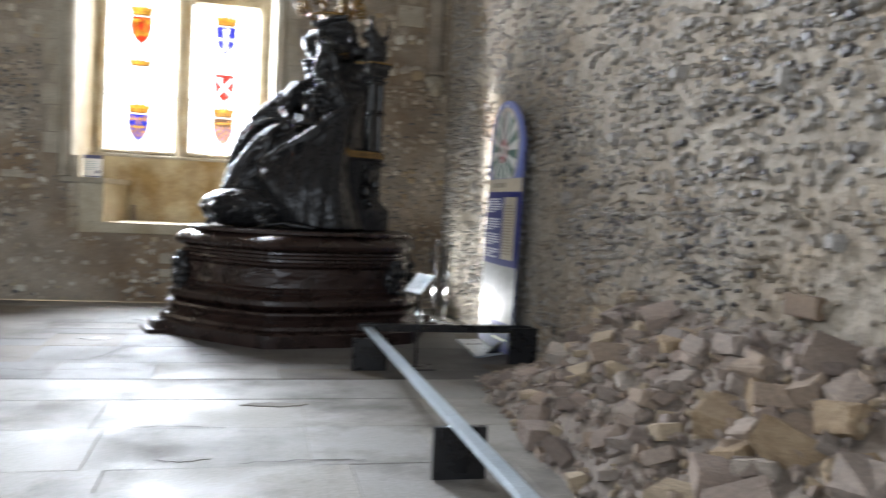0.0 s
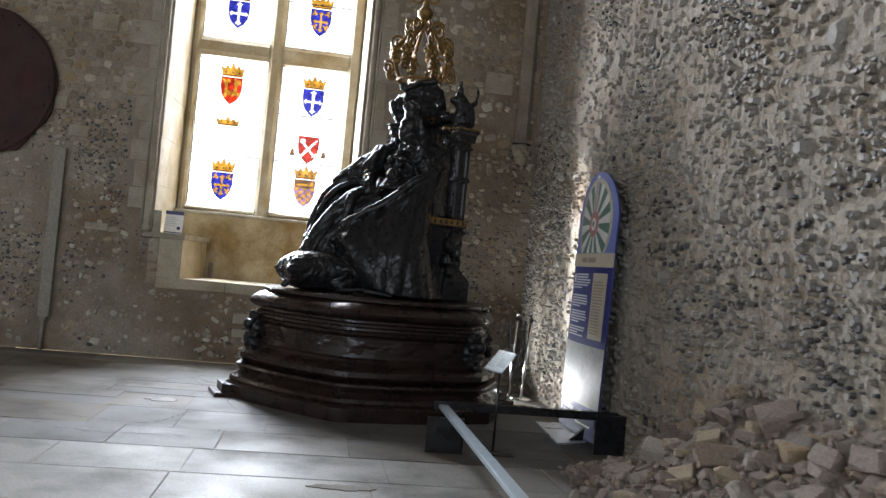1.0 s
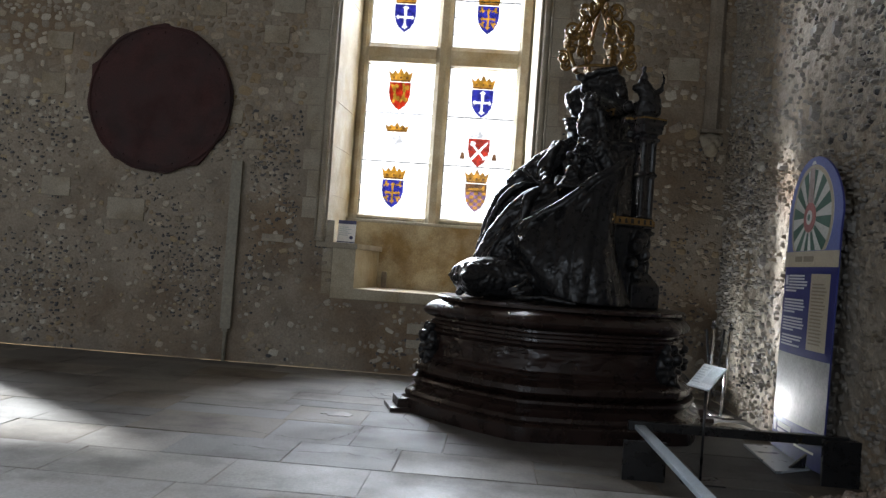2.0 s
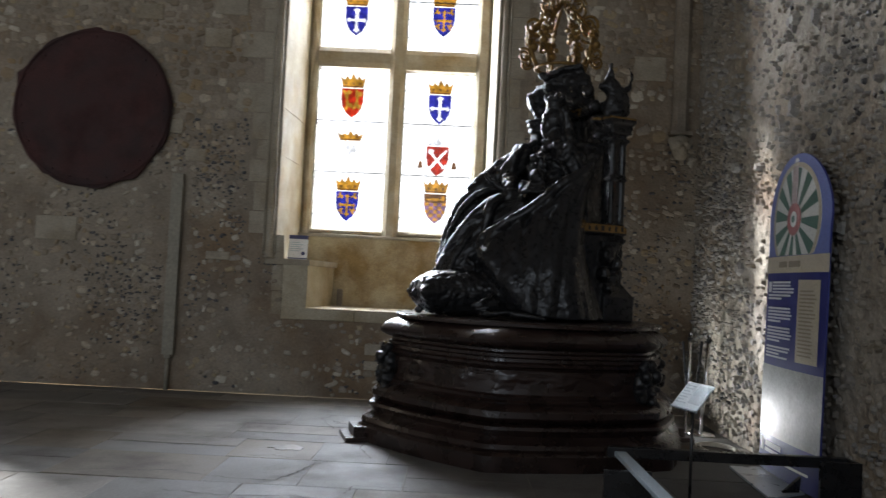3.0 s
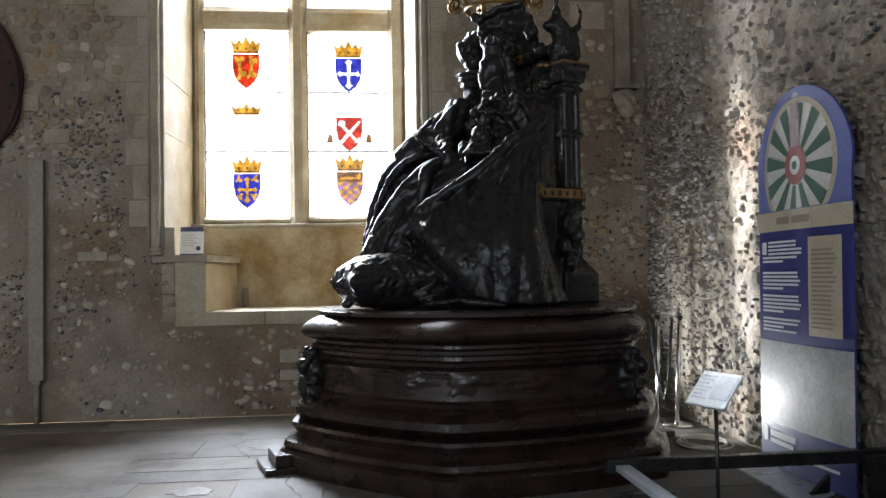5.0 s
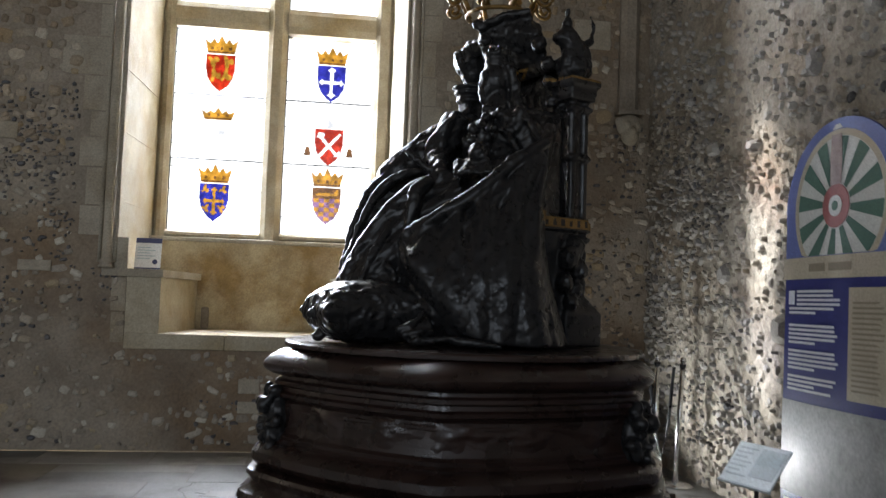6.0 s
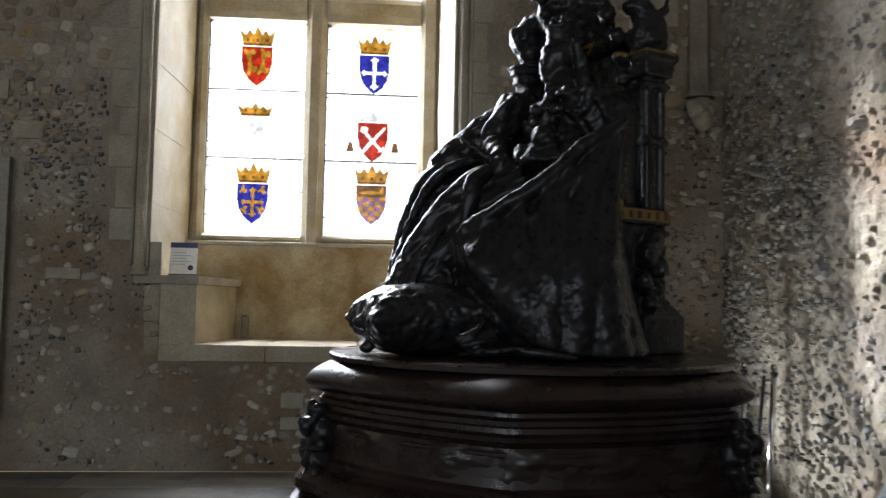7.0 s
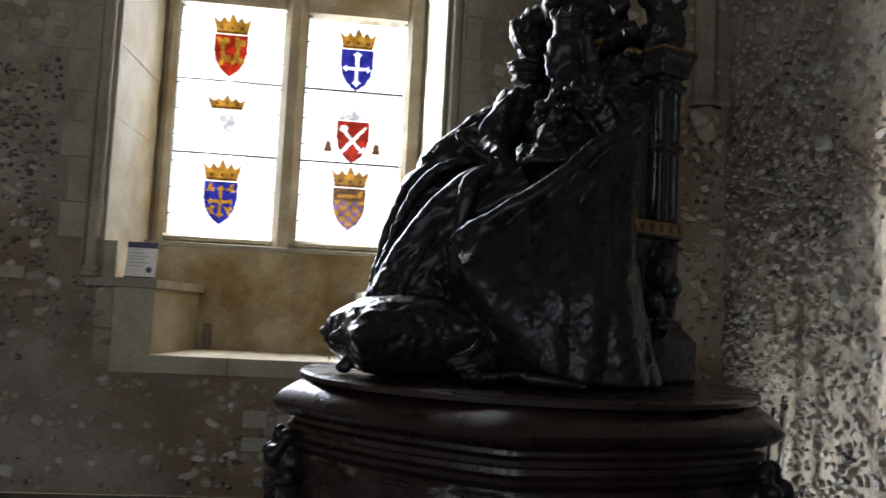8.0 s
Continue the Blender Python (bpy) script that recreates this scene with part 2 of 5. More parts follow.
def part(name, data, mat, parent, label="", smooth=False):
    """One mesh object under a thing or a part; data is a bmesh or (verts, faces)."""
    if isinstance(data, tuple):
        me = mesh_from(name, data[0], data[1], mat, smooth)
    elif isinstance(data, bmesh.types.BMesh):
        me = bpy.data.meshes.new(name)
        bmesh.ops.recalc_face_normals(data, faces=data.faces)
        data.to_mesh(me)
        data.free()
        me.materials.append(mat)
        if smooth:
            me.polygons.foreach_set("use_smooth", [True] * len(me.polygons))
    else:
        me = data
    ob = new(name, me)
    ob.parent = parent
    if label:
        tagged(ob, label)
    return ob


def thing(name, label, category, group="", kind="", at=(0, 0, 0)):
    ob = new(name)
    ob.empty_display_size = 0.1
    ob.matrix_world = Matrix.Translation(at)
    return tagged(ob, label, category, group, kind)


def box(bm, x0, x1, y0, y1, z0, z1, bevel=0.0):
    r = bmesh.ops.create_cube(bm, size=1.0, matrix=Matrix.LocRotScale(((x0 + x1) / 2, (y0 + y1) / 2, (z0 + z1) / 2), None, (x1 - x0, y1 - y0, z1 - z0)))
    if bevel > 0:
        es = list({e for v in r["verts"] for e in v.link_edges})
        bmesh.ops.bevel(bm, geom=es, offset=bevel, segments=2, profile=0.6, affect="EDGES")
    return bm


def boxes(*rows, bevel=0.0):
    bm = bmesh.new()
    for r in rows:
        box(bm, *r, bevel=bevel)
    return bm


def lathe(profile, n=32, centre=(0, 0), radius=None):
    """Closed solid of revolution; radius(angle, r) may bend the plan."""
    verts, faces = [], []
    k = len(profile)
    for i in range(n):
        a = 2 * math.pi * i / n
        for r, z in profile:
            q = radius(a, r) if radius else r
            verts.append((centre[0] + q * math.cos(a), centre[1] + q * math.sin(a), z))
    for i in range(n):
        j = (i + 1) % n
        for p in range(k - 1):
            faces.append((i * k + p, j * k + p, j * k + p + 1, i * k + p + 1))
    faces.append([i * k for i in range(n)][::-1])
    faces.append([i * k + k - 1 for i in range(n)])
    return verts, faces


def tube(points, r, n=6, taper=None):
    """A round bar along points."""
    verts, faces = [], []
    pts = [Vector(p) for p in points]
    for i, p in enumerate(pts):
        d = (pts[min(i + 1, len(pts) - 1)] - pts[max(i - 1, 0)]).normalized()
        u = d.orthogonal().normalized() if abs(d.z) > 0.9 else d.cross(Vector((0, 0, 1))).normalized()
        w = d.cross(u)
        q = r * (taper(i / max(1, len(pts) - 1)) if taper else 1)
        for k in range(n):
            a = 2 * math.pi * k / n
            verts.append(tuple(p + q * (math.cos(a) * u + math.sin(a) * w)))
    for i in range(len(pts) - 1):
        for k in range(n):
            faces.append((i * n + k, i * n + (k + 1) % n, (i + 1) * n + (k + 1) % n, (i + 1) * n + k))
    faces.append(list(range(n))[::-1])
    faces.append([(len(pts) - 1) * n + k for k in range(n)])
    return verts, faces


def joined(*pieces):
    verts, faces = [], []
    for v, f in pieces:
        o = len(verts)
        verts += [tuple(p) for p in v]
        faces += [[i + o for i in q] for q in f]
    return verts, faces


def hull(points):
    bm = bmesh.new()
    vs = [bm.verts.new(p) for p in points]
    r = bmesh.ops.convex_hull(bm, input=vs)
    inside = [g for g in set(r["geom_interior"] + r["geom_unused"]) if isinstance(g, bmesh.types.BMVert)]
    bmesh.ops.delete(bm, geom=inside, context="VERTS")
    bm.verts.index_update()
    out = [tuple(v.co) for v in bm.verts], [[v.index for v in f.verts] for f in bm.faces]
    bm.free()
    return out


def ball(c, r, n=10):
    """Ellipsoid points and faces; r is a number or three."""
    r = (r, r, r) if isinstance(r, (int, float)) else r
    verts, faces = [(c[0], c[1], c[2] - r[2])], []
    m = n // 2
    for i in range(1, m):
        t = -math.pi / 2 + math.pi * i / m
        for k in range(n):
            a = 2 * math.pi * k / n
            verts.append((c[0] + r[0] * math.cos(t) * math.cos(a), c[1] + r[1] * math.cos(t) * math.sin(a), c[2] + r[2] * math.sin(t)))
    verts.append((c[0], c[1], c[2] + r[2]))
    for k in range(n):
        faces.append((0, 1 + (k + 1) % n, 1 + k))
        for i in range(m - 2):
            a, b = 1 + i * n + k, 1 + i * n + (k + 1) % n
            faces.append((a, b, b + n, a + n))
        faces.append((len(verts) - 1, 1 + (m - 2) * n + k, 1 + (m - 2) * n + (k + 1) % n))
    return verts, faces


def capsule(a, ra, b, rb, n=10):
    return hull(ball(a, ra, n)[0] + ball(b, rb, n)[0])


def plate(outline, y0, y1):
    """An upright polygon of (x, z) points made thick from y0 (front) to y1."""
    n = len(outline)
    verts = [(x, y0, z) for x, z in outline] + [(x, y1, z) for x, z in outline]
    faces = [list(range(n)), list(range(n, 2 * n))[::-1]] + [(i, i + n, (i + 1) % n + n, (i + 1) % n) for i in range(n)]
    return verts, faces


def glow(name, colour, strength):
    m = bpy.data.materials.new(name)
    m.use_nodes = True
    n = m.node_tree.nodes
    n.remove(n["Principled BSDF"])
    e = n.new("ShaderNodeEmission")
    e.inputs[0].default_value, e.inputs[1].default_value = (*colour, 1), strength
    m.node_tree.links.new(e.outputs[0], n["Material Output"].inputs[0])
    return m


M_SKY = glow("bright_sky", (0.97, 0.98, 1.0), 0.62)
M_LAMP = glow("lamp_lens", (0.93, 0.97, 1.0), 2.0)


# ---- the hall ----
def struct(name, data, mat, label, category="wall"):
    ob = part(name, data, mat, None)
    return tagged(ob, label, category, kind="structure")


JAMB_L, JAMB_R, SEAT_Z, NICHE_Z, HEAD_Z = -2.26, 0.46, 1.70, 1.10, 7.2
TH = 13.91
wall_north = struct("wall_north", boxes(
    (-8.5, JAMB_L - 0.1, WALL_Y, TH, 0, TOP_Z), (JAMB_R + 0.1, WALL_X + 0.6, WALL_Y, TH, 0, TOP_Z),
    (JAMB_L - 0.1, JAMB_R + 0.1, WALL_Y, TH, HEAD_Z, TOP_Z), (JAMB_L - 0.1, JAMB_R + 0.1, WALL_Y, TH, 0, 0.95),
    (JAMB_L - 0.1, -2.122, WALL_Y, TH, 0.95, SEAT_Z - 0.075), (0.282, JAMB_R + 0.1, WALL_Y, TH, 0.95, SEAT_Z - 0.075),
    (-12.2, -8.5, WALL_Y, TH, 7.0, TOP_Z), (-12.2, -8.5, WALL_Y, TH, 0, 2.2), (END_X, -12.2, WALL_Y, TH, 0, TOP_Z)),
    M_MORTAR, "tall rubble flint wall with brown-grey lime mortar")
wall_east = struct("wall_east", boxes((WALL_X, WALL_X + 0.6, REAR_Y, WALL_Y, 0, TOP_Z)), M_MORTAR2,
                   "high knobbly flint rubble wall, grey-brown and uneven")
wall_south = struct("wall_south", boxes(
    (0.3, WALL_X + 0.6, REAR_Y - 0.6, REAR_Y, 0, TOP_Z), (-8.0, -2.1, REAR_Y - 0.6, REAR_Y, 0, TOP_Z), (-15.0, -10.4, REAR_Y - 0.6, REAR_Y, 0, TOP_Z), (END_X, -17.4, REAR_Y - 0.6, REAR_Y, 0, TOP_Z),
    (-17.4, -15.0, REAR_Y - 0.6, REAR_Y, 0, 2.6), (-17.4, -15.0, REAR_Y - 0.6, REAR_Y, 7.2, TOP_Z),
    (-2.1, 0.3, REAR_Y - 0.6, REAR_Y, 0, 2.6), (-2.1, 0.3, REAR_Y - 0.6, REAR_Y, 7.2, TOP_Z),
    (-10.4, -8.0, REAR_Y - 0.6, REAR_Y, 0, 2.6), (-10.4, -8.0, REAR_Y - 0.6, REAR_Y, 7.2, TOP_Z)), M_PLAIN, "plain stone wall closing the hall")
wall_west = struct("wall_west", boxes((END_X - 0.6, END_X, REAR_Y, WALL_Y, 0, TOP_Z)), M_PLAIN, "plain stone wall closing the far end of the hall")
ceiling = struct("ceiling", boxes((END_X, WALL_X + 0.6, REAR_Y - 0.6, TH, TOP_Z, TOP_Z + 0.3)), M_TIMBER, "dark timber ceiling", "ceiling")
floor = struct("floor", boxes((END_X, WALL_X, REAR_Y, WALL_Y, -0.3, -0.004)), M_GROUT, "worn stone flagged floor with dark joints", "floor")


backdrop = struct("backdrop", boxes((-2.9, 1.6, 16.0, 16.05, 0.3, 10.0)), M_SKY, "bright overcast sky outside the window", "sky")


def slab_mesh(w, d, rng):
    """A flagstone with slightly rounded, uneven edges; origin at its top's middle."""
    c = 0.004
    verts = []
    jit = [(rng.uniform(-0.004, 0.004), rng.uniform(-0.004, 0.004)) for _ in range(4)]
    for inset, z in ((0, -0.05), (0, -c), (c, 0)):
        for (sx, sy), (jx, jy) in zip(((-1, -1), (1, -1), (1, 1), (-1, 1)), jit):
            verts.append((sx * (w / 2 - inset) + jx, sy * (d / 2 - inset) + jy, z))
    faces = [(8, 9, 10, 11)]
    for k in range(2):
        for i in range(4):
            j = (i + 1) % 4
            faces.append((4 * k + i, 4 * k + j, 4 * k + 4 + j, 4 * k + 4 + i))
    return verts, faces


def lay_floor():
    rng = random.Random(4)
    rows = [-1.6, -0.75, 0.1, 0.95, 1.7, 2.5, 3.25, 4.05, 4.84, 5.68, 6.48, 7.2, 7.9, 8.75, 9.5, 10.3, 11.0, 11.7, 12.3]
    for y0, y1 in zip(rows, rows[1:]):
        x = -8.6 + rng.uniform(0, 0.8)
        while x < 2.98:
            w = rng.uniform(0.75, 1.5) if y0 < 7.2 else rng.uniform(0.6, 1.25)
            x1 = min(x + w, 2.98)
            if 2.98 - x1 < 0.35:
                x1 = 2.98
            cuts = [y0, y1]
            if y0 > 7.15 and rng.random() < 0.4:
                cuts = [y0, y0 + (y1 - y0) * rng.uniform(0.35, 0.65), y1]
            for c0, c1 in zip(cuts, cuts[1:]):
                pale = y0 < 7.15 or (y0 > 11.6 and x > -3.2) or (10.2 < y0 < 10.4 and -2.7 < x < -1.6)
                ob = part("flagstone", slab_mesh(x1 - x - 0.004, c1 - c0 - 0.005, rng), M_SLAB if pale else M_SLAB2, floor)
                ob.location = ((x + x1) / 2, (c0 + c1) / 2, rng.uniform(-0.002, 0.002))
                ob.rotation_euler = (rng.uniform(-0.003, 0.003), rng.uniform(-0.003, 0.003), 0)
            x = x1

    # worn patches and cracks
    for cx, cy, rx, ry, m in ((-1.36, 9.21, 0.16, 0.14, M_SLAB), (-0.55, 4.3, 0.30, 0.16, M_SLAB), 
                              (0.35, 6.3, 0.22, 0.07, M_SLAB2), (-0.9, 10.6, 0.25, 0.12, M_SLAB2), (-0.2, 5.0, 0.14, 0.05, M_SLAB2)):
        pts = []
        for i in range(22):
            t = 2 * math.pi * i / 22
            q = rng.uniform(0.72, 1.15)
            pts.append((cx + rx * q * math.cos(t), cy + ry * q * math.sin(t)))
        part("worn_patch", prism(pts, -0.01, 0.0035), m, floor)
    for line in (((-1.22, 8.0), (-1.12, 8.3), (-1.05, 8.55), (-0.9, 8.78)), ((-0.68, 7.75), (-0.62, 7.98), (-0.2, 7.99)), ((-1.62, 8.8), (-1.4, 8.85), (-1.2, 8.77)),
                 ((-2.6, 8.1), (-2.0, 8.15), (-1.5, 8.0), (-1.2, 8.02)), ((-2.9, 9.2), (-2.3, 9.1), (-1.9, 9.22)), ((-0.6, 8.9), (-0.75, 9.4), (-0.7, 9.9)),
                 ((-1.9, 7.6), (-1.5, 7.55), (-1.0, 7.62), (-0.6, 7.5)), ((-1.1, 10.2), (-1.3, 10.7), (-1.2, 11.0)), ((-0.9, 5.7), (-0.4, 5.72), (0.1, 5.66)), ((0.1, 4.9), (0.5, 4.93), (0.9, 4.9))):
        left, right = [], []
        for (ax, ay), (bx, by) in zip(line, line[1:]):
            n = 7
            for i in range(n):
                t = i / n
                px, py = ax + (bx - ax) * t + rng.uniform(-0.018, 0.018), ay + (by - ay) * t + rng.uniform(-0.018, 0.018)
                h = math.hypot(bx - ax, by - ay)
                ox, oy = -(by - ay) / h, (bx - ax) / h
                w = rng.uniform(0.001, 0.010)
                left.append((px + ox * w, py + oy * w))
                right.append((px - ox * w, py - oy * w))
        n = len(left)
        verts = [(x, y, 0.0042) for x, y in left + right]
        part("crack", (verts, [(i, n + i, n + i + 1, i + 1) for i in range(n - 1)]), M_CRACK, floor, "dark crack in the paving")


# ---- the window ----
window_1 = thing("window_1", "tall stone mullioned window with clear leaded lights and heraldic glass shields", "window", kind="structure", at=(-0.92, WALL_Y, NICHE_Z))


def wpart(name, data, mat, label="", parent=None, smooth=False):
    """A part given in world coordinates under the window."""
    ob = part(name, data, mat, parent or window_1, label, smooth)
    o = Vector(window_1.location)
    if parent is None:
        ob.matrix_parent_inverse = Matrix.Translation(-o)
    else:
        ob.matrix_parent_inverse = Matrix.Identity(4)
    return ob


def prism(plan, z0, z1):
    n = len(plan)
    return [(x, y, z0) for x, y in plan] + [(x, y, z1) for x, y in plan], \
        [list(range(n))[::-1], list(range(n, 2 * n))] + [(i, (i + 1) % n, (i + 1) % n + n, i + n) for i in range(n)]


LIGHTS = ((-2.06, -1.035), (-0.815, 0.19))
FY0, FY1 = GLASS_Y - 0.10, GLASS_Y + 0.16


def build_window():
    # splayed reveals in coursed ashlar
    rng = random.Random(9)
    for side in (0, 1):
        z = SEAT_Z
        while z < HEAD_Z:
            h = rng.uniform(0.26, 0.36)
            top = min(z + h, HEAD_Z)
            e = rng.uniform(-0.002, 0.003)
            ym = rng.uniform(12.75, 13.2)
            for a, c in ((WALL_Y - 0.004, ym), (ym + 0.0008, GLASS_Y + 0.2)):
                fa, fc = (a - WALL_Y) / 1.43, (min(c, GLASS_Y) - WALL_Y) / 1.43
                if side == 0:
                    plan = [(JAMB_L - 0.105, a), (JAMB_L + 0.085 * fa + e, a), (JAMB_L + 0.085 * fc + e, c), (JAMB_L - 0.105, c)]
                else:
                    plan = [(JAMB_R + 0.105, a), (JAMB_R + 0.105, c), (JAMB_R - 0.085 * fc - e, c), (JAMB_R - 0.085 * fa - e, a)]
                wpart("reveal_stone", prism(plan, z + 0.0004, top - 0.0004), M_ASHLAR)
            z = top
    # frame, mullion, transom with chamfers
    def bar(name, x0, x1, z0, z1, ch, upright):
        m = 0.05
        if upright:
            plan = [(x0, FY0 + m), (x0 + ch, FY0), (x1 - ch, FY0), (x1, FY0 + m), (x1, FY1), (x0, FY1)]
            return wpart(name, prism(plan, z0, z1), M_ASHLAR)
        sec = [(FY0 + m, z0), (FY0, z0 + ch), (FY0, z1 - ch), (FY0 + m, z1), (FY1, z1), (FY1, z0)]
        n = len(sec)
        verts = [(x0, y, z) for y, z in sec] + [(x1, y, z) for y, z in sec]
        faces = [list(range(n)), list(range(n, 2 * n))[::-1]] + [(i, i + n, (i + 1) % n + n, (i + 1) % n) for i in range(n)]
        return wpart(name, (verts, faces), M_ASHLAR)

    bar("frame_jamb", -2.20, -2.06, 2.10, HEAD_Z, 0.05, True)
    bar("frame_jamb", 0.19, 0.40, 2.10, HEAD_Z, 0.05, True)
    bar("mullion", -1.035, -0.815, 2.10, HEAD_Z, 0.06, True)
    for x0, x1 in LIGHTS:
        bar("transom", x0 + 0.001, x1 - 0.001, 4.50, 4.78, 0.07, False)
        bar("frame_sill", x0 + 0.001, x1 - 0.001, 2.10, 2.19, 0.03, False)
        bar("frame_head", x0 + 0.001, x1 - 0.001, HEAD_Z - 0.16, HEAD_Z, 0.03, False)
        # panes between iron saddle bars
        for z0, z1, cuts in ((2.19, 4.50, (3.0, 3.735)), (4.78, HEAD_Z - 0.16, (5.50, 6.25))):
            edges = [z0, *cuts, z1]
            for a, c in zip(edges, edges[1:]):
                ob = wpart("pane", boxes((x0, x1, GLASS_Y, GLASS_Y + 0.006, a + 0.006, c - 0.006)), G_CLEAR, "clear leaded glass")
                ob.visible_shadow = False
            for c in cuts:
                wpart("saddle_bar", boxes((x0, x1, GLASS_Y - 0.012, GLASS_Y + 0.016, c - 0.006, c + 0.006)), M_LEAD)
            zz = z0 + 0.2
            while zz < z1:
                wpart("glazing_tie", boxes((x0, x0 + 0.045, GLASS_Y - 0.008, GLASS_Y - 0.002, zz - 0.005, zz + 0.005)), M_LEAD)
                wpart("glazing_tie", boxes((x1 - 0.03, x1, GLASS_Y - 0.008, GLASS_Y - 0.002, zz - 0.005, zz + 0.005)), M_LEAD)
                zz += 0.26
        for z0 in (2.19, 4.78):
            wpart("edge_lead", boxes((x0, x0 + 0.012, GLASS_Y - 0.010, GLASS_Y - 0.002, z0, z0 + 2.3)), M_LEAD)
    # engaged shafts at the wall face
    for x in (-2.31, 0.52):
        s = lathe([(0.075, 1.70), (0.075, 1.72), (0.055, 1.735), (0.07, 1.75), (0.07, 1.765), (0.048, 1.785), (0.046, 1.82), (0.046, HEAD_Z)], 16, (x, WALL_Y - 0.02))
        wpart("shaft", s, M_QUOIN, smooth=True)
        for dx in (-0.072, 0.068):
            wpart("roll_moulding", lathe([(0.018, 1.75), (0.018, HEAD_Z)], 10, (x + dx, WALL_Y - 0.004)), M_QUOIN, smooth=True)
    # window seats, niche and apron
    for m in (1, -1):
        def X(x):
            return x if m == 1 else -1.84 - x
        plan = [(X(-2.12), WALL_Y - 0.004), (X(-1.81), WALL_Y - 0.004), (X(-1.66), 13.55), (X(-2.12), 13.55)]
        wpart("seat_block", prism(plan[::m], NICHE_Z - 0.15, SEAT_Z - 0.075), M_ASHLAR)
        plan = [(X(-2.35), WALL_Y - 0.03), (X(-1.79), WALL_Y - 0.03), (X(-1.62), 13.545), (X(-2.345), 13.545)]
        wpart("seat_slab", prism(plan[::m], SEAT_Z - 0.073, SEAT_Z), M_QUOIN)
    wpart("apron", boxes((-2.2, 0.36, 13.56, 13.72, NICHE_Z - 0.1, 2.10)), M_APRON, "ochre-stained plaster apron")
    wpart("apron_ledge", boxes((-2.2, 0.36, 13.54, 13.74, 2.055, 2.10), bevel=0.01), M_QUOIN)
    for a, c in ((-2.115, -1.2), (-1.196, -0.4), (-0.396, 0.21)):
        wpart("niche_sill", boxes((a, c, WALL_Y - 0.02, 13.56, 0.953, NICHE_Z), bevel=0.012), M_ASHLAR)
    wpart("niche_stain", boxes((-1.60, -1.52, 13.50, 13.558, NICHE_Z + 0.002, 1.34), bevel=0.02), M_MORTAR)


SHIELD = [(x, 0.8 * z) for x, z in [(-0.16, 0.25), (0.16, 0.25), (0.163, 0.05), (0.14, -0.09), (0.095, -0.19), (0.04, -0.25), (0.0, -0.285), (-0.04, -0.25), (-0.095, -0.19), (-0.14, -0.09), (-0.163, 0.05)]]
CROWN = [(x, 1.15 * z) for x, z in [(-0.15, 0.0), (0.15, 0.0), (0.165, 0.07), (0.19, 0.15), (0.125, 0.10), (0.085, 0.15), (0.045, 0.105), (0.0, 0.19), (-0.045, 0.105), (-0.085, 0.15), (-0.125, 0.10), (-0.19, 0.15), (-0.165, 0.07)]]
CROSS_ARM = [(0.017, 0.017), (0.017, 0.13), (0.040, 0.148), (0.020, 0.165), (0.0, 0.19)]
CROSS = []
for _turn in range(4):
    _arm = CROSS_ARM + [(-x, z) for x, z in CROSS_ARM[-2:0:-1]]
    _c, _s = ((1, 0), (0, 1), (-1, 0), (0, -1))[_turn]
    _long = 0.62 if _turn % 2 else 1.0
    CROSS += [(_c * x - _s * z * _long, _s * x + _c * z * _long) for x, z in _arm]


def inside(poly, x, z):
    hit = False
    for (x0, z0), (x1, z1) in zip(poly, poly[1:] + poly[:1]):
        if (z0 > z) != (z1 > z) and x < x0 + (z - z0) * (x1 - x0) / (z1 - z0):
            hit = not hit
    return hit


def moved(poly, x, z, s=1.0):
    return [(x + a * s, z + b * s) for a, b in poly]


def beast(k):
    """A small curling charge."""
    out = []
    for i in range(14):
        a = 2 * math.pi * i / 14
        r = 0.045 * (1 + 0.45 * math.sin(3 * a + k) + 0.25 * math.cos(5 * a + 2 * k))
        out.append((r * math.cos(a), 1.5 * r * math.sin(a)))
    return out


def mosaic(name, x, z, outline, field, charges, parent, label="", cell=0.0085):
    """A leaded panel cut into small coloured cells: the field, with charges of other glass let into it."""
    mats = [field]
    for m, _ in charges:
        if m not in mats:
            mats.append(m)
    x0, x1 = min(p[0] for p in outline), max(p[0] for p in outline)
    z0, z1 = min(p[1] for p in outline), max(p[1] for p in outline)
    nx, nz = int((x1 - x0) / cell) + 1, int((z1 - z0) / cell) + 1
    y = GLASS_Y - 0.006
    verts, faces, kinds, index = [], [], [], {}

    def vert(i, k):
        if (i, k) not in index:
            index[i, k] = len(verts)
            verts.append((x + x0 + i * cell, y, z + z0 + k * cell))
        return index[i, k]

    for i in range(nx):
        for k in range(nz):
            px, pz = x0 + (i + 0.5) * cell, z0 + (k + 0.5) * cell
            if inside(outline, px, pz):
                m = 0
                for c, shape in charges:
                    if inside(shape, px, pz):
                        m = mats.index(c)
                faces.append((vert(i, k), vert(i + 1, k), vert(i + 1, k + 1), vert(i, k + 1)))
                kinds.append(m)
    ob = part(name, (verts, faces), None, parent, label)
    for m in mats:
        ob.data.materials.append(m)
    ob.data.polygons.foreach_set("material_index", kinds)
    if parent is window_1:
        ob.matrix_parent_inverse = Matrix.Translation(-Vector(window_1.location))
    return ob


def square(x, z, h):
    return [(x - h, z - h), (x + h, z - h), (x + h, z + h), (x - h, z + h)]


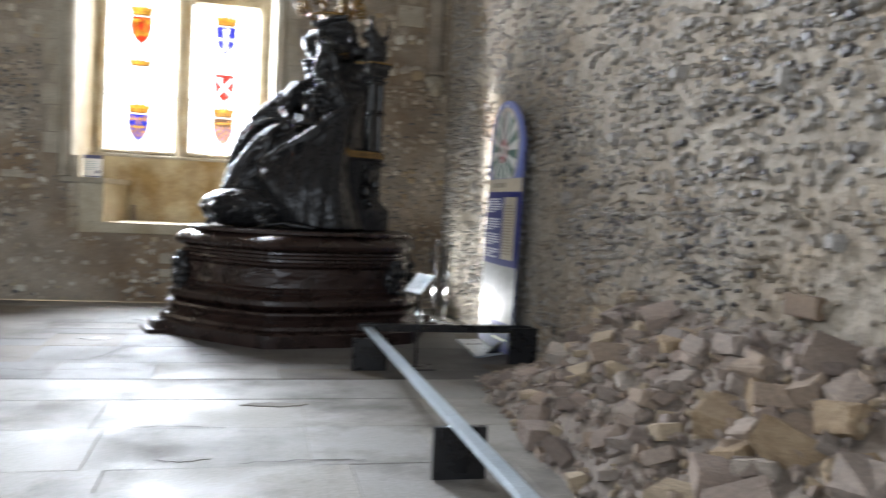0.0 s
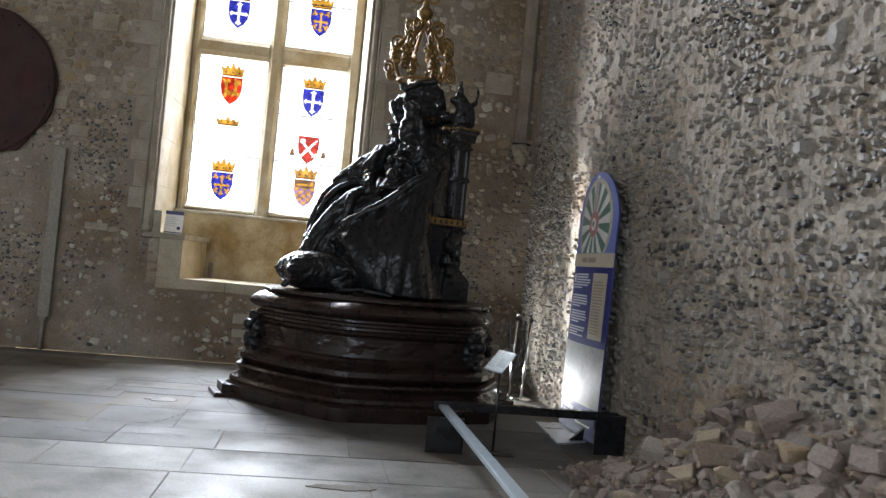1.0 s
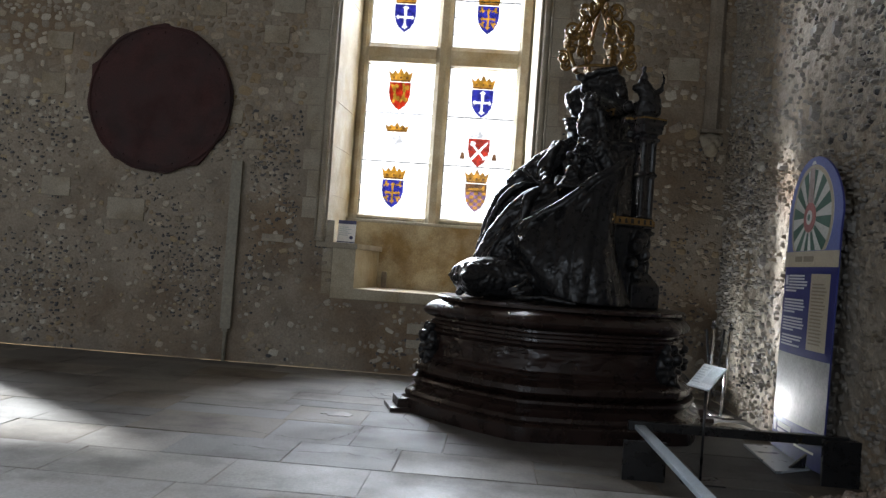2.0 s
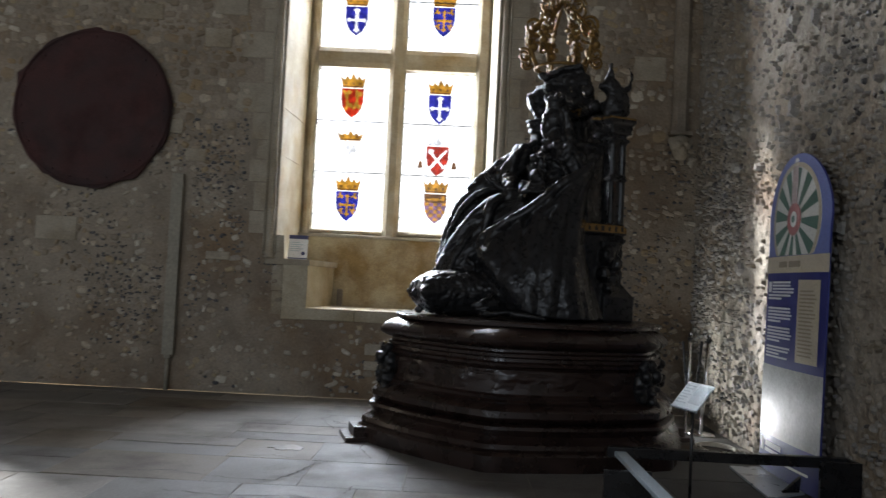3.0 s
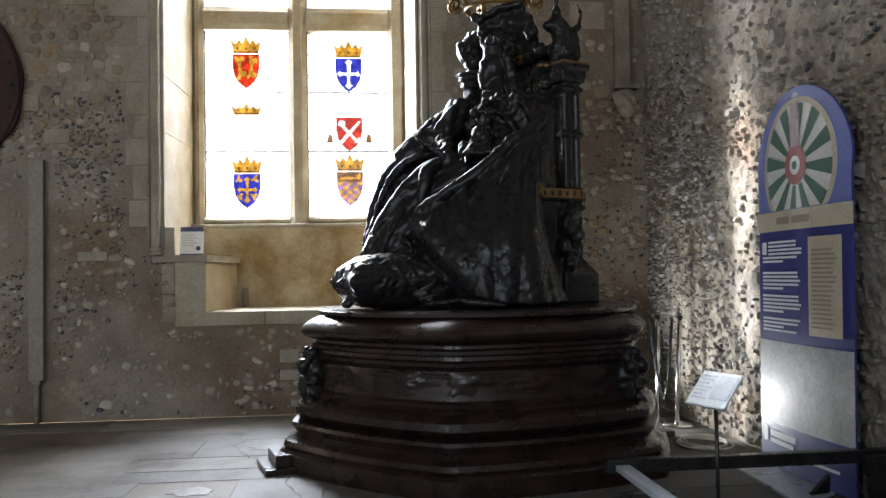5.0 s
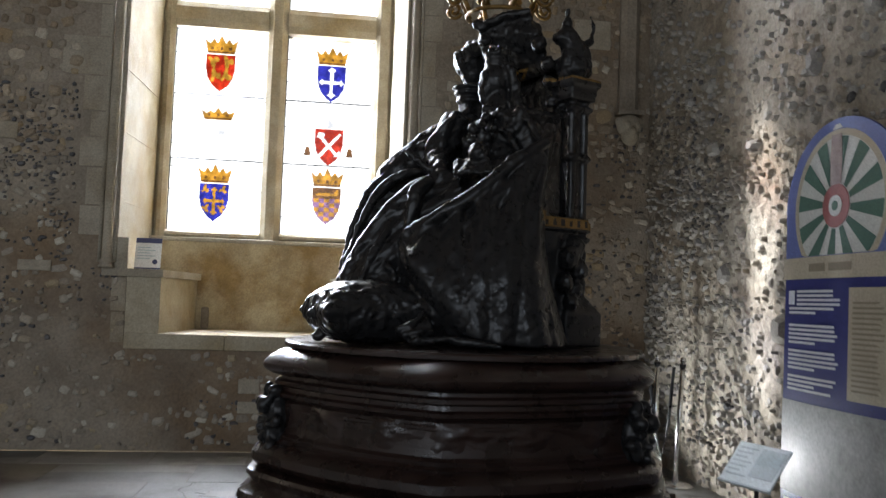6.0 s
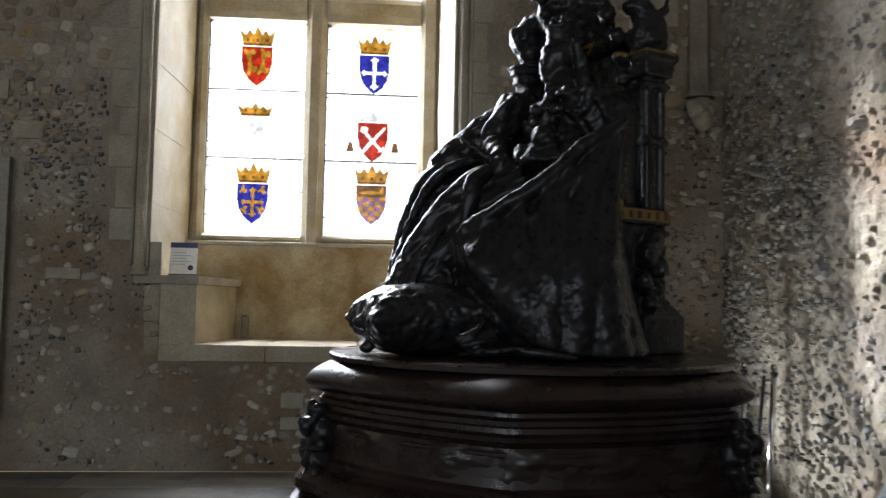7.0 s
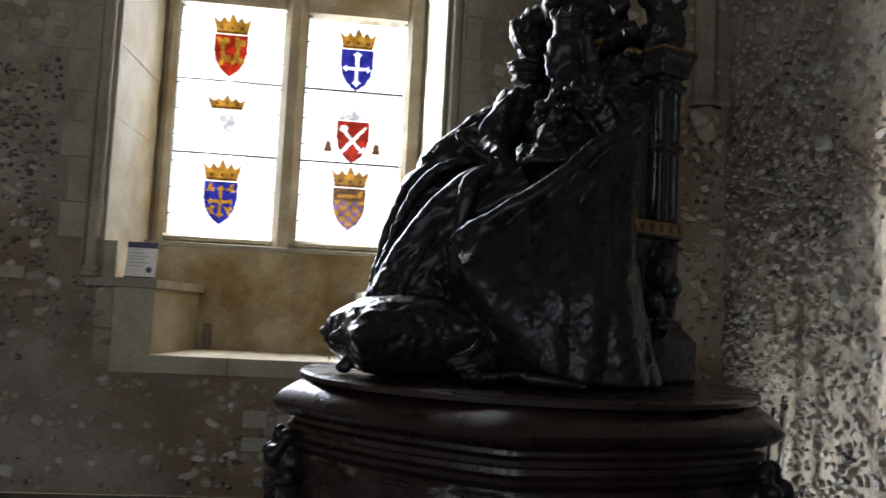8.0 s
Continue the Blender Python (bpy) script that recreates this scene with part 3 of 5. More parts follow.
def glass_shields():
    lion = [(-0.13, 0.12), (-0.05, 0.14), (0.08, 0.13), (0.12, 0.19), (0.14, 0.14), (0.12, 0.10), (0.0, 0.09), (-0.12, 0.095)]
    key = [(-0.14, 0.12), (-0.12, 0.19), (-0.05, 0.18), (-0.06, 0.11), (0.09, -0.1), (0.12, -0.06), (0.135, -0.13), (0.06, -0.15), (0.07, -0.12), (-0.09, 0.09)]
    sword = [(-0.13, -0.14), (-0.10, -0.17), (0.14, 0.17), (0.12, 0.19)]
    charges = {
        "beasts": [(G_GOLD, moved(beast(k), px, pz, 1.15)) for k, (px, pz) in enumerate(((-0.08, 0.14), (0.08, 0.14), (-0.06, -0.05), (0.065, -0.05)))],
        "gold_cross": [(G_GOLD, moved(beast(k + 3), px, pz, 0.75)) for k, (px, pz) in enumerate(((-0.1, 0.16), (0.1, 0.16), (-0.085, -0.1), (0.085, -0.1)))] + [(G_GOLD, moved(CROSS, 0, 0, 1.05))],
        "white_cross": [(G_WHITE, moved(CROSS, 0, 0.0, 1.2))],
        "keys": [(G_WHITE, sword), (G_WHITE, key)],
        "chequers": [(G_GOLD, square((i - 2) * 0.06, 0.06 - j * 0.065, 0.03)) for i in range(5) for j in range(6) if (i + j) % 2 == 0] + [(G_BROWN, [(-0.17, 0.08), (0.17, 0.08), (0.17, 0.26), (-0.17, 0.26)]), (G_GOLD, moved(lion, 0, 0.03))],
    }
    rows = [
        (-1.555, 4.01, G_RED, "beasts", True), (-1.555, 2.53, G_BLUE, "gold_cross", True),
        (-0.30, 3.97, G_BLUE, "white_cross", True), (-0.30, 3.23, G_RED, "keys", False), (-0.30, 2.55, G_MAUVE, "chequers", True),
        (-1.555, 5.20, G_BLUE, "white_cross", True), (-0.30, 5.24, G_BLUE, "gold_cross", True),
        (-1.555, 6.40, G_RED, "beasts", True), (-0.30, 6.40, G_BLUE, "gold_cross", True)]
    band = [(G_BROWN, [(-0.17, 0.012), (0.17, 0.012), (0.17, 0.028), (-0.17, 0.028)])] + [(G_BROWN, square(p, 0.06, 0.014)) for p in (-0.1, 0.0, 0.1)]
    for x, z, field, charge, crown in rows:
        sh = mosaic("heraldic_shield", x, z, SHIELD, field, [(m, [(a, 0.82 * b) for a, b in s]) for m, s in charges[charge]], window_1, "coloured glass shield with painted charges")
        if crown:
            mosaic("crown", x, z + 0.208, CROWN, G_GOLD, band, sh, "gold glass crown")
        else:
            mosaic("mitre", x, z + 0.208, [(-0.16, 0), (0.16, 0), (0.12, 0.05), (0.03, 0.06), (0.0, 0.12), (-0.03, 0.06), (-0.12, 0.05)], G_GREY, [], sh)
            for sx in (-0.24, 0.24):
                mosaic("tassel", x + sx, z - 0.07, [(-0.02, 0.05), (0.02, 0.05), (0.04, -0.05), (-0.04, -0.05)], G_BROWN, [], sh)
    lone = mosaic("painted_crown", -1.555, 3.455, [(a, 0.65 * b) for a, b in CROWN], G_GOLD, band, window_1, "gold glass crown over a worn pale badge")
    mosaic("worn_badge", -1.555, 3.32, moved(beast(1), 0, 0, 1.7), G_GREY, [], lone)
    mosaic("worn_badge", -1.49, 3.25, moved(beast(4), 0, 0, 0.8), G_GREY, [], lone)


# ---- rubble walls stone by stone ----
def stone_shape(rng, n=8, square=(2.0, 3.6), jag=(0.72, 1.06)):
    """Outline radii, ring and crown of one rounded stone of unit size, facing +z."""
    e = rng.uniform(*square)
    verts = []
    rad = []
    for i in range(n):
        a = 2 * math.pi * (i + rng.uniform(-0.25, 0.25)) / n
        r = (abs(math.cos(a)) ** e + abs(math.sin(a)) ** e) ** (-1 / e) * rng.uniform(*jag)
        rad.append((a, r))
    tx, ty = rng.uniform(-0.3, 0.3), rng.uniform(-0.3, 0.3)
    for s, z in ((1.08, -0.2), (0.90, 0.45), (0.58, 0.9)):
        for a, r in rad:
            x, y = 0.5 * s * r * math.cos(a), 0.5 * s * r * math.sin(a)
            verts.append((x, y, z * (1 + tx * x + ty * y) if z > 0 else z))
    faces = []
    for k in range(2):
        for i in range(n):
            j = (i + 1) % n
            faces.append((k * n + i, k * n + j, (k + 1) * n + j, (k + 1) * n + i))
    faces.append(tuple(range(2 * n, 3 * n)))
    return verts, faces


def course_stones(rng, u0, u1, v0, v1, hmin, hmax, cover, keep, gap, wild=0.25):
    """Roughly coursed stones: (u, v, width, height, turn)."""
    out = []
    v = v0
    while v < v1:
        h = rng.uniform(hmin, hmax)
        u = u0 + rng.uniform(0, 0.1)
        while u < u1:
            w = h * rng.uniform(0.75, 2.0)
            uu, vv = u + w / 2, v + h / 2 + rng.uniform(-1.6, 1.6) * wild * h + 0.05 * noise.noise(Vector((u * 0.8, v * 0.8, 8.1)))
            c = cover + 0.55 * noise.noise(Vector((uu * 0.9, vv * 0.9, 3.7)))
            if rng.random() < c and keep(uu, vv, w, h):
                k = rng.uniform(0.6, 1.05)
                out.append((uu, vv, (w - gap) * k, (h - gap) * rng.uniform(0.65, 1.2), rng.uniform(-1, 1) * wild * 1.6))
            u += w
        v += h
    return out


def wall_stones(wall, rows, to_world, basis, depth, m_join, m_piece, pick, rng, label, **form):
    shapes = [stone_shape(rng, **form) for _ in range(24)]
    data = [mesh_from("stone", v, f, m_piece, False) for v, f in shapes]
    verts, faces, n = [], [], 0
    for u, v, w, h, turn in rows:
        d = rng.uniform(*depth)
        k = rng.randrange(24)
        ca, sa = math.cos(turn), math.sin(turn)
        if n < 300 and pick(u, v):
            n += 1
            ob = part("stone", data[k], None, wall)
            ob.matrix_world = Matrix.Translation(to_world(u, v, 0)) @ basis @ Matrix.Rotation(turn, 4, "Z") @ Matrix.Diagonal((w, h, d, 1))
            continue
        o = len(verts)
        for x, y, z in shapes[k][0]:
            x, y = x * w, y * h
            verts.append(to_world(u + ca * x - sa * y, v + sa * x + ca * y, z * d))
        faces += [tuple(i + o for i in f) for f in shapes[k][1]]
    ob = part("stonework", (verts, faces), m_join, wall, label)
    tagged(ob, kind="stuff")


def north_stones():
    rng = random.Random(21)

    def keep(u, v, w, h):
        if JAMB_L - 0.34 - w / 2 < u < JAMB_R + 0.34 + w / 2 and v > 0.95 - h / 2:
            return u < -1.0 and v < SEAT_Z and u < -2.08 - w / 2
        if -3.62 - w / 2 < u < -3.36 + w / 2 and v < 2.75:
            return False
        return u < WALL_X - 0.05

    rows = course_stones(rng, -7.4, 2.95, 0.04, 3.0, 0.035, 0.10, 0.50, keep, 0.006, 0.35)
    rows += course_stones(rng, -7.4, 2.95, 3.0, 6.4, 0.05, 0.14, 0.95, keep, 0.008, 0.25)
    rows += course_stones(rng, -2.3, 0.5, 0.05, 0.85, 0.08, 0.15, 0.22, keep, 0.014)
    basis = Matrix(((1, 0, 0, 0), (0, 0, -1, 0), (0, 1, 0, 0), (0, 0, 0, 1)))
    wall_stones(wall_north, rows, lambda u, v, d: (u, WALL_Y - d, v), basis, (0.006, 0.022), M_STONE, M_STONE_P,
                lambda u, v: -2.9 < u < -0.2 and v < 1.15, rng, "coursed flint and limestone rubble", square=(3.0, 7.0), jag=(0.84, 1.04))
    rows = [r for r in course_stones(rng, -7.4, 2.95, 0.05, 3.4, 0.022, 0.055, 0.15, keep, 0.002, 0.5)]
    shapes = [stone_shape(rng) for _ in range(8)]
    verts, faces = [], []
    for u, v, w, h, turn in rows:
        sv, sf = rng.choice(shapes)
        o = len(verts)
        verts += [(u + x * w, WALL_Y - z * 0.016, v + y * h) for x, y, z in sv]
        faces += [tuple(i + o for i in f) for f in sf]
    tagged(part("knapped_flints", (verts, faces), M_KNAPPED, wall_north, "small dark knapped flints"), kind="stuff")
    # ashlar quoins beside the window
    for side in (0, 1):
        z = 1.0
        while z < 6.6:
            h = rng.uniform(0.24, 0.38)
            w = rng.choice((0.10, 0.24, 0.14, 0.42, 0.20)) + rng.uniform(-0.02, 0.02)
            a, c = (-2.39 - w, -2.39) if side == 0 else (0.60, 0.60 + w)
            if side == 0 and z < SEAT_Z:
                a, c = -2.126 - rng.uniform(0.06, 0.22), -2.124
            if not (side == 1 and z < 1.0):
                part("quoin", boxes((a, c, WALL_Y - 0.006, WALL_Y + 0.05, z + 0.006, z + h - 0.006), bevel=0.005), M_QUOIN, wall_north)
            z += h
    # odd large blocks built into the rubble
    for x, z, w, h in ((-5.0, 1.95, 0.52, 0.30), (-2.95, 1.70, 0.30, 0.10), (-4.0, 4.75, 0.36, 0.2), (-3.3, 2.95, 0.26, 0.16), (-3.1, 4.45, 0.34, 0.24),
                       (-2.95, 4.9, 0.42, 0.30), (-6.0, 2.2, 0.4, 0.26), (-6.15, 3.6, 0.34, 0.3), (-6.1, 4.2, 0.36, 0.24), (1.25, 4.55, 0.3, 0.25), (2.35, 4.3, 0.4, 0.3),
                       (-0.95, 0.62, 0.2, 0.14), (-0.7, 0.6, 0.17, 0.13), (-0.95, 0.42, 0.2, 0.11), (-3.6, 3.3, 0.24, 0.18)):
        part("block", boxes((x - w / 2, x + w / 2, WALL_Y - 0.02, WALL_Y + 0.05, z - h / 2, z + h / 2), bevel=0.012), M_QUOIN, wall_north)


def bank_edge(y):
    return 1.72 + 0.10 * (y - 3.0) + 0.06 * noise.noise(Vector((0, y * 1.7, 5))) + (0.55 * max(0.0, y - 7.2) ** 1.2 if y > 7.2 else 0)


def bank_height(x, y):
    xe = bank_edge(y)
    t = max(0.0, min(1.0, (x - xe) / (WALL_X - xe)))
    fade = max(0.0, min(1.0, (7.3 - y) / 1.5))
    return (0.16 * min(1, t * 6) + 0.82 * t ** 1.25) * (0.15 + 0.85 * fade) * (1 + 0.15 * noise.noise(Vector((x * 2, y * 2, 1)))) - 0.02


def east_stones():
    rng = random.Random(33)

    def keep(u, v, w, h):
        return v > bank_height(WALL_X - 0.02, u) - 0.08 if u < 7.3 else True

    rows = course_stones(rng, -0.5, 12.26, 0.05, 6.3, 0.035, 0.085, 0.62, keep, 0.004, 0.6)
    basis = Matrix(((0, 0, -1, 0), (-1, 0, 0, 0), (0, 1, 0, 0), (0, 0, 0, 1)))
    wall_stones(wall_east, rows, lambda u, v, d: (WALL_X - d, u, v), basis, (0.030, 0.060), M_FLINT, M_FLINT_P,
                lambda u, v: 4.6 < u < 7.2 and 0.95 < v < 2.3, rng, "knobbly flints bedded in rough mortar")
    # the uneven face of the mortar between the flints
    ny, nz = 430, 210
    verts, faces = [], []
    for j in range(nz):
        z = 6.3 * j / (nz - 1)
        for i in range(ny):
            y = -0.5 + 12.8 * i / (ny - 1)
            q = Vector((1.5, y, z))
            cell = noise.voronoi(q * 11)[0]
            h = 0.030 * (0.45 - cell[0]) + 0.016 * noise.noise(q * 5) + 0.012 * noise.noise(q * 19) + 0.02 * max(-0.6, min(0.3, noise.noise(q * 2.2)))
            verts.append((WALL_X - 0.014 - h + rng.uniform(-0.002, 0.002), y + rng.uniform(-0.008, 0.008), z + rng.uniform(-0.008, 0.008)))
    for j in range(nz - 1):
        for i in range(ny - 1):
            a = j * ny + i
            faces.append((a, a + ny, a + ny + 1, a + 1))
    tagged(part("rough_mortar", (verts, faces), M_MORTAR2, wall_east, "lumpy weathered mortar"), kind="stuff")
    # dark hollows and knapped flints
    shapes = [stone_shape(rng) for _ in range(8)]
    verts, faces = [], []
    for u, v, w, h, turn in course_stones(rng, 2.0, 12.2, 0.3, 5.6, 0.03, 0.075, 0.05, keep, 0.002, 0.5):
        sv, sf = rng.choice(shapes)
        o = len(verts)
        verts += [(WALL_X - 0.012 - q * 0.026, u - x * w, v + y * h) for x, y, q in sv]
        faces += [tuple(i + o for i in f) for f in sf]
    tagged(part("knapped_flints", (verts, faces), M_KNAPPED, wall_east, "small dark knapped flints"), kind="stuff")
    # dark raised block in place of a recess, its shade given by the colour
    part("timber_end", boxes((WALL_X - 0.07, WALL_X - 0.01, 3.74, 4.02, 1.03, 1.15), bevel=0.012), M_TIMBER, wall_east, "dark brown block standing in for a recess in the wall")
    # larger pale blocks among the flints
    for k in range(46):
        y, z = rng.uniform(0.5, 12.0), rng.uniform(1.3, 5.2)
        w, h = rng.uniform(0.12, 0.26), rng.uniform(0.10, 0.22)
        v, f = stone_shape(rng)
        ob = part("block", ([(x * w, yy * h, zz * 0.062) for x, yy, zz in v], f), M_FLINT_P, wall_east)
        ob.matrix_world = Matrix.Translation((WALL_X - 0.012, y, z)) @ basis


def rock(rng):
    pts = []
    for _ in range(16):
        d = Vector((rng.gauss(0, 1), rng.gauss(0, 1), rng.gauss(0, 1))).normalized()
        pts.append(tuple(0.5 * Vector((d.x, d.y * 0.85, d.z * 0.75)) * rng.uniform(0.85, 1.1)))
    return hull(pts)


def block_rock(rng):
    """A roughly squared broken stone of unit size."""
    pts = []
    for sx in (-0.5, 0.5):
        for sy in (-0.42, 0.42):
            for sz in (-0.36, 0.36):
                for k in range(4):
                    pts.append((sx * rng.uniform(0.62, 1.08), sy * rng.uniform(0.62, 1.08), sz * rng.uniform(0.6, 1.1)))
    return hull(pts)


def rubble_footing():
    rng = random.Random(8)
    ny, nx = 90, 26
    verts, faces = [], []
    for j in range(ny):
        y = 0.2 + 7.2 * j / (ny - 1)
        for i in range(nx):
            xe = bank_edge(y) - 0.03
            x = xe + (WALL_X + 0.02 - xe) * i / (nx - 1)
            z = bank_height(x, y) + 0.05 * noise.noise(Vector((x * 6, y * 6, 2))) - 0.02
            verts.append((x, y, z if i else -0.05))
    for j in range(ny - 1):
        for i in range(nx - 1):
            a = j * nx + i
            faces.append((a, a + 1, a + nx + 1, a + nx))
    base = struct("rubble_footing", (verts, faces), M_BANK, "sloping rough footing of brown rubble stones along the wall", "wall footing")
    data = [mesh_from("rubble_stone", *(block_rock(rng) if k % 3 else rock(rng)), M_RUBBLE) for k in range(18)]
    for k in range(290):
        y = rng.uniform(2.2, 7.2)
        xe = bank_edge(y)
        x = xe + (WALL_X - 0.03 - xe) * rng.random() ** 0.85
        s = rng.uniform(0.07, 0.16) if rng.random() < 0.8 else rng.uniform(0.17, 0.27)
        if y > 6.8:
            s *= 0.6
        ob = part("rubble_stone", rng.choice(data), None, base)
        ob.location = (x, y, bank_height(x, y) + 0.05 * s)
        ob.rotation_euler = (rng.uniform(-0.5, 0.5), rng.uniform(-0.5, 0.5), rng.uniform(0, 6.28))
        ob.scale = (s, s * rng.uniform(0.8, 1.3), s * rng.uniform(0.6, 0.95))
    # a few large ochre blocks high on the slope
    big = [mesh_from("rubble_stone", *hull(block_rock(rng)[0] + [tuple(1.12 * q for q in p) for p in rock(rng)[0]]), M_OCHRE) for _ in range(3)]
    for k, (x, y, z, s) in enumerate(((2.48, 3.80, 0.52, 0.27), (2.62, 3.64, 0.64, 0.22), (2.46, 3.24, 0.54, 0.30), (2.66, 3.10, 0.67, 0.26), (2.46, 2.86, 0.54, 0.24), (2.34, 3.46, 0.43, 0.2), (2.74, 4.75, 0.74, 0.22))):
        ob = part("rubble_stone", big[k % 3], None, base, "large ochre stone")
        ob.location, ob.rotation_euler, ob.scale = (x, y, z), (0.2, -0.35, 0.5 + 0.9 * k), (s, s, s * 0.75)
    shapes = [rock(rng) for _ in range(10)]
    verts, faces = [], []
    for k in range(1500):
        y = rng.uniform(1.5, 7.35)
        xe = bank_edge(y)
        x = xe + (WALL_X - 0.03 - xe) * rng.random()
        s = rng.uniform(0.025, 0.075)
        m = Matrix.Translation((x, y, bank_height(x, y) + 0.1 * s)) @ Euler((rng.uniform(0, 6), rng.uniform(0, 6), rng.uniform(0, 6))).to_matrix().to_4x4() @ Matrix.Diagonal((s, s * 1.3, s * 0.8, 1))
        v, f = rng.choice(shapes)
        o = len(verts)
        verts += [tuple(m @ Vector(p)) for p in v]
        faces += [tuple(i + o for i in q) for q in f]
    tagged(part("small_rubble", (verts, faces), M_RUBBLE_S, base, "small brown stones bedded in mortar"), kind="stuff")


# ---- the monument ----
PC = (0.76, 10.22)
FRONT = radians(-90 - 15.0)


def hexa(blend):
    def f(a, r):
        d = (a - FRONT) % (math.pi / 3) - math.pi / 6
        h = math.cos(math.pi / 6) / math.cos(d)
        return r * (blend + (1 - blend) * h)
    return f


def carved(rng, wide, tall, deep):
    """A clump of carved knobs and scrolls facing +x."""
    out = []
    for k in range(26):
        a, c = rng.uniform(-1, 1), rng.uniform(-1, 1)
        if a * a + c * c > 1.1:
            continue
        r = rng.uniform(0.025, 0.06)
        out.append(ball((deep * (1 - 0.6 * (a * a + c * c)) + rng.uniform(-0.02, 0.02), a * wide / 2, c * tall / 2), (r, r * rng.uniform(0.7, 1.3), r * rng.uniform(0.7, 1.3)), 8))
    for s in (-1, 1):
        pts = [(deep * 0.7, s * (0.03 + 0.05 * t * math.cos(7 * t)), tall * (0.3 - 0.55 * t)) for t in [i / 12 for i in range(13)]]
        out.append(tube(pts, 0.022, 6))
    return joined(*out)


def plinth():
    ob = thing("monument_plinth", "polished very dark brown six-sided plinth with heavy mouldings and carved corners", "plinth", at=(PC[0], PC[1], 0))
    rows = [
        ("base_step", 0.35, [(1.655, 0.0), (1.66, 0.05), (1.655, 0.13), (1.62, 0.155)]),
        ("base_moulding", 0.45, [(1.60, 0.15), (1.615, 0.18), (1.60, 0.215), (1.54, 0.24), (1.51, 0.27), (1.53, 0.30), (1.555, 0.325), (1.545, 0.35), (1.48, 0.365)]),
        ("lower_bulge", 0.5, [(1.44, 0.36), (1.49, 0.38), (1.525, 0.42), (1.52, 0.47), (1.47, 0.51), (1.42, 0.53)]),
        ("dado", 0.55, [(1.415, 0.525), (1.38, 0.55), (1.385, 0.575), (1.36, 0.595), (1.35, 0.64), (1.342, 0.70), (1.338, 0.74), (1.35, 0.75), (1.35, 0.765), (1.338, 0.775), (1.335, 0.79), (1.36, 0.815)]),
        ("cornice_band", 0.5, [(1.35, 0.81), (1.385, 0.825), (1.39, 0.85), (1.36, 0.865), (1.355, 0.89), (1.385, 0.905), (1.385, 0.93), (1.35, 0.945), (1.345, 0.975)]),
        ("upper_torus", 0.42, [(1.38, 0.97), (1.41, 0.98), (1.45, 1.0), (1.47, 1.02), (1.475, 1.045), (1.465, 1.06), (1.43, 1.095), (1.37, 1.13), (1.30, 1.15)]),
        ("rim_slab", 1.0, [(1.28, 1.148), (1.298, 1.155), (1.30, 1.18), (1.288, 1.192)]),
    ]
    for name, blend, prof in rows:
        me = part(name, lathe(prof, 180, (0, 0), hexa(blend)), M_PLINTH, ob)
        if name == "dado":
            continue
        me.data.polygons.foreach_set("use_smooth", [len(p.vertices) == 4 for p in me.data.polygons])
        me.data.set_sharp_from_angle(angle=radians(35))
    dado = hexa(0.55)
    frieze = []
    n, m = 360, 22
    for i in range(m):
        z = 0.598 + 0.19 * i / (m - 1)
        edge = math.sin(math.pi * i / (m - 1)) ** 0.5
        for k in range(n):
            a = 2 * math.pi * k / n
            q = Vector((math.cos(a) * 11, math.sin(a) * 11, z * 13))
            relief = 0.016 * max(-0.3, noise.noise(q)) + 0.008 * noise.noise(q * 2.3) + 0.008 * math.cos(a * 18) - 0.004
            r = dado(a, 1.342) + 0.012 * edge + relief * edge
            frieze.append((r * math.cos(a), r * math.sin(a), z))
    skin = [(i * n + k, i * n + (k + 1) % n, (i + 1) * n + (k + 1) % n, (i + 1) * n + k) for i in range(m - 1) for k in range(n)]
    part("carved_frieze", (frieze, skin), M_PLINTH, ob, "worn low-relief carved band", smooth=True)
    rng = random.Random(5)
    big = remeshed([carved(rng, 0.30, 0.44, 0.10), ball((0.0, 0, 0), (0.09, 0.13, 0.2), 12)], 0.012)
    for me, m in ((big, M_BRONZE),):
        smooth_skin(me, 2)
        me.materials.append(m)
        me.polygons.foreach_set("use_smooth", [True] * len(me.polygons))
    for k in range(6):
        a = FRONT + k * math.pi / 3
        if k != 0:
            o = part("carved_ornament", big, None, ob, "dark carved grotesque at the corner")
            o.matrix_local = Matrix.Rotation(a, 4, "Z") @ Matrix.Translation((1.36, 0, 0.66))
    for k in (5, 2):
        a = FRONT + k * math.pi / 3
        bm = boxes((1.45, 1.78, -0.22, 0.22, 0.0, 0.045), (1.40, 1.70, -0.17, 0.17, 0.04, 0.135), bevel=0.008)
        o = part("foot_block", bm, M_PLINTH, ob)
        o.matrix_local = Matrix.Rotation(a, 4, "Z")
    return ob


def remeshed(pieces, voxel):
    """One skin round overlapping solids."""
    v, f = joined(*pieces)
    tmp = new("blank", mesh_from("blank", v, f, None))
    mod = tmp.modifiers.new("skin", "REMESH")
    mod.mode, mod.voxel_size = "VOXEL", voxel
    bpy.context.view_layer.update()
    me = bpy.data.meshes.new_from_object(tmp.evaluated_get(bpy.context.evaluated_depsgraph_get()))
    old = tmp.data
    bpy.data.objects.remove(tmp)
    bpy.data.meshes.remove(old)
    return me


def coords(me):
    a = np.empty(len(me.vertices) * 3)
    me.vertices.foreach_get("co", a)
    return a.reshape(-1, 3)


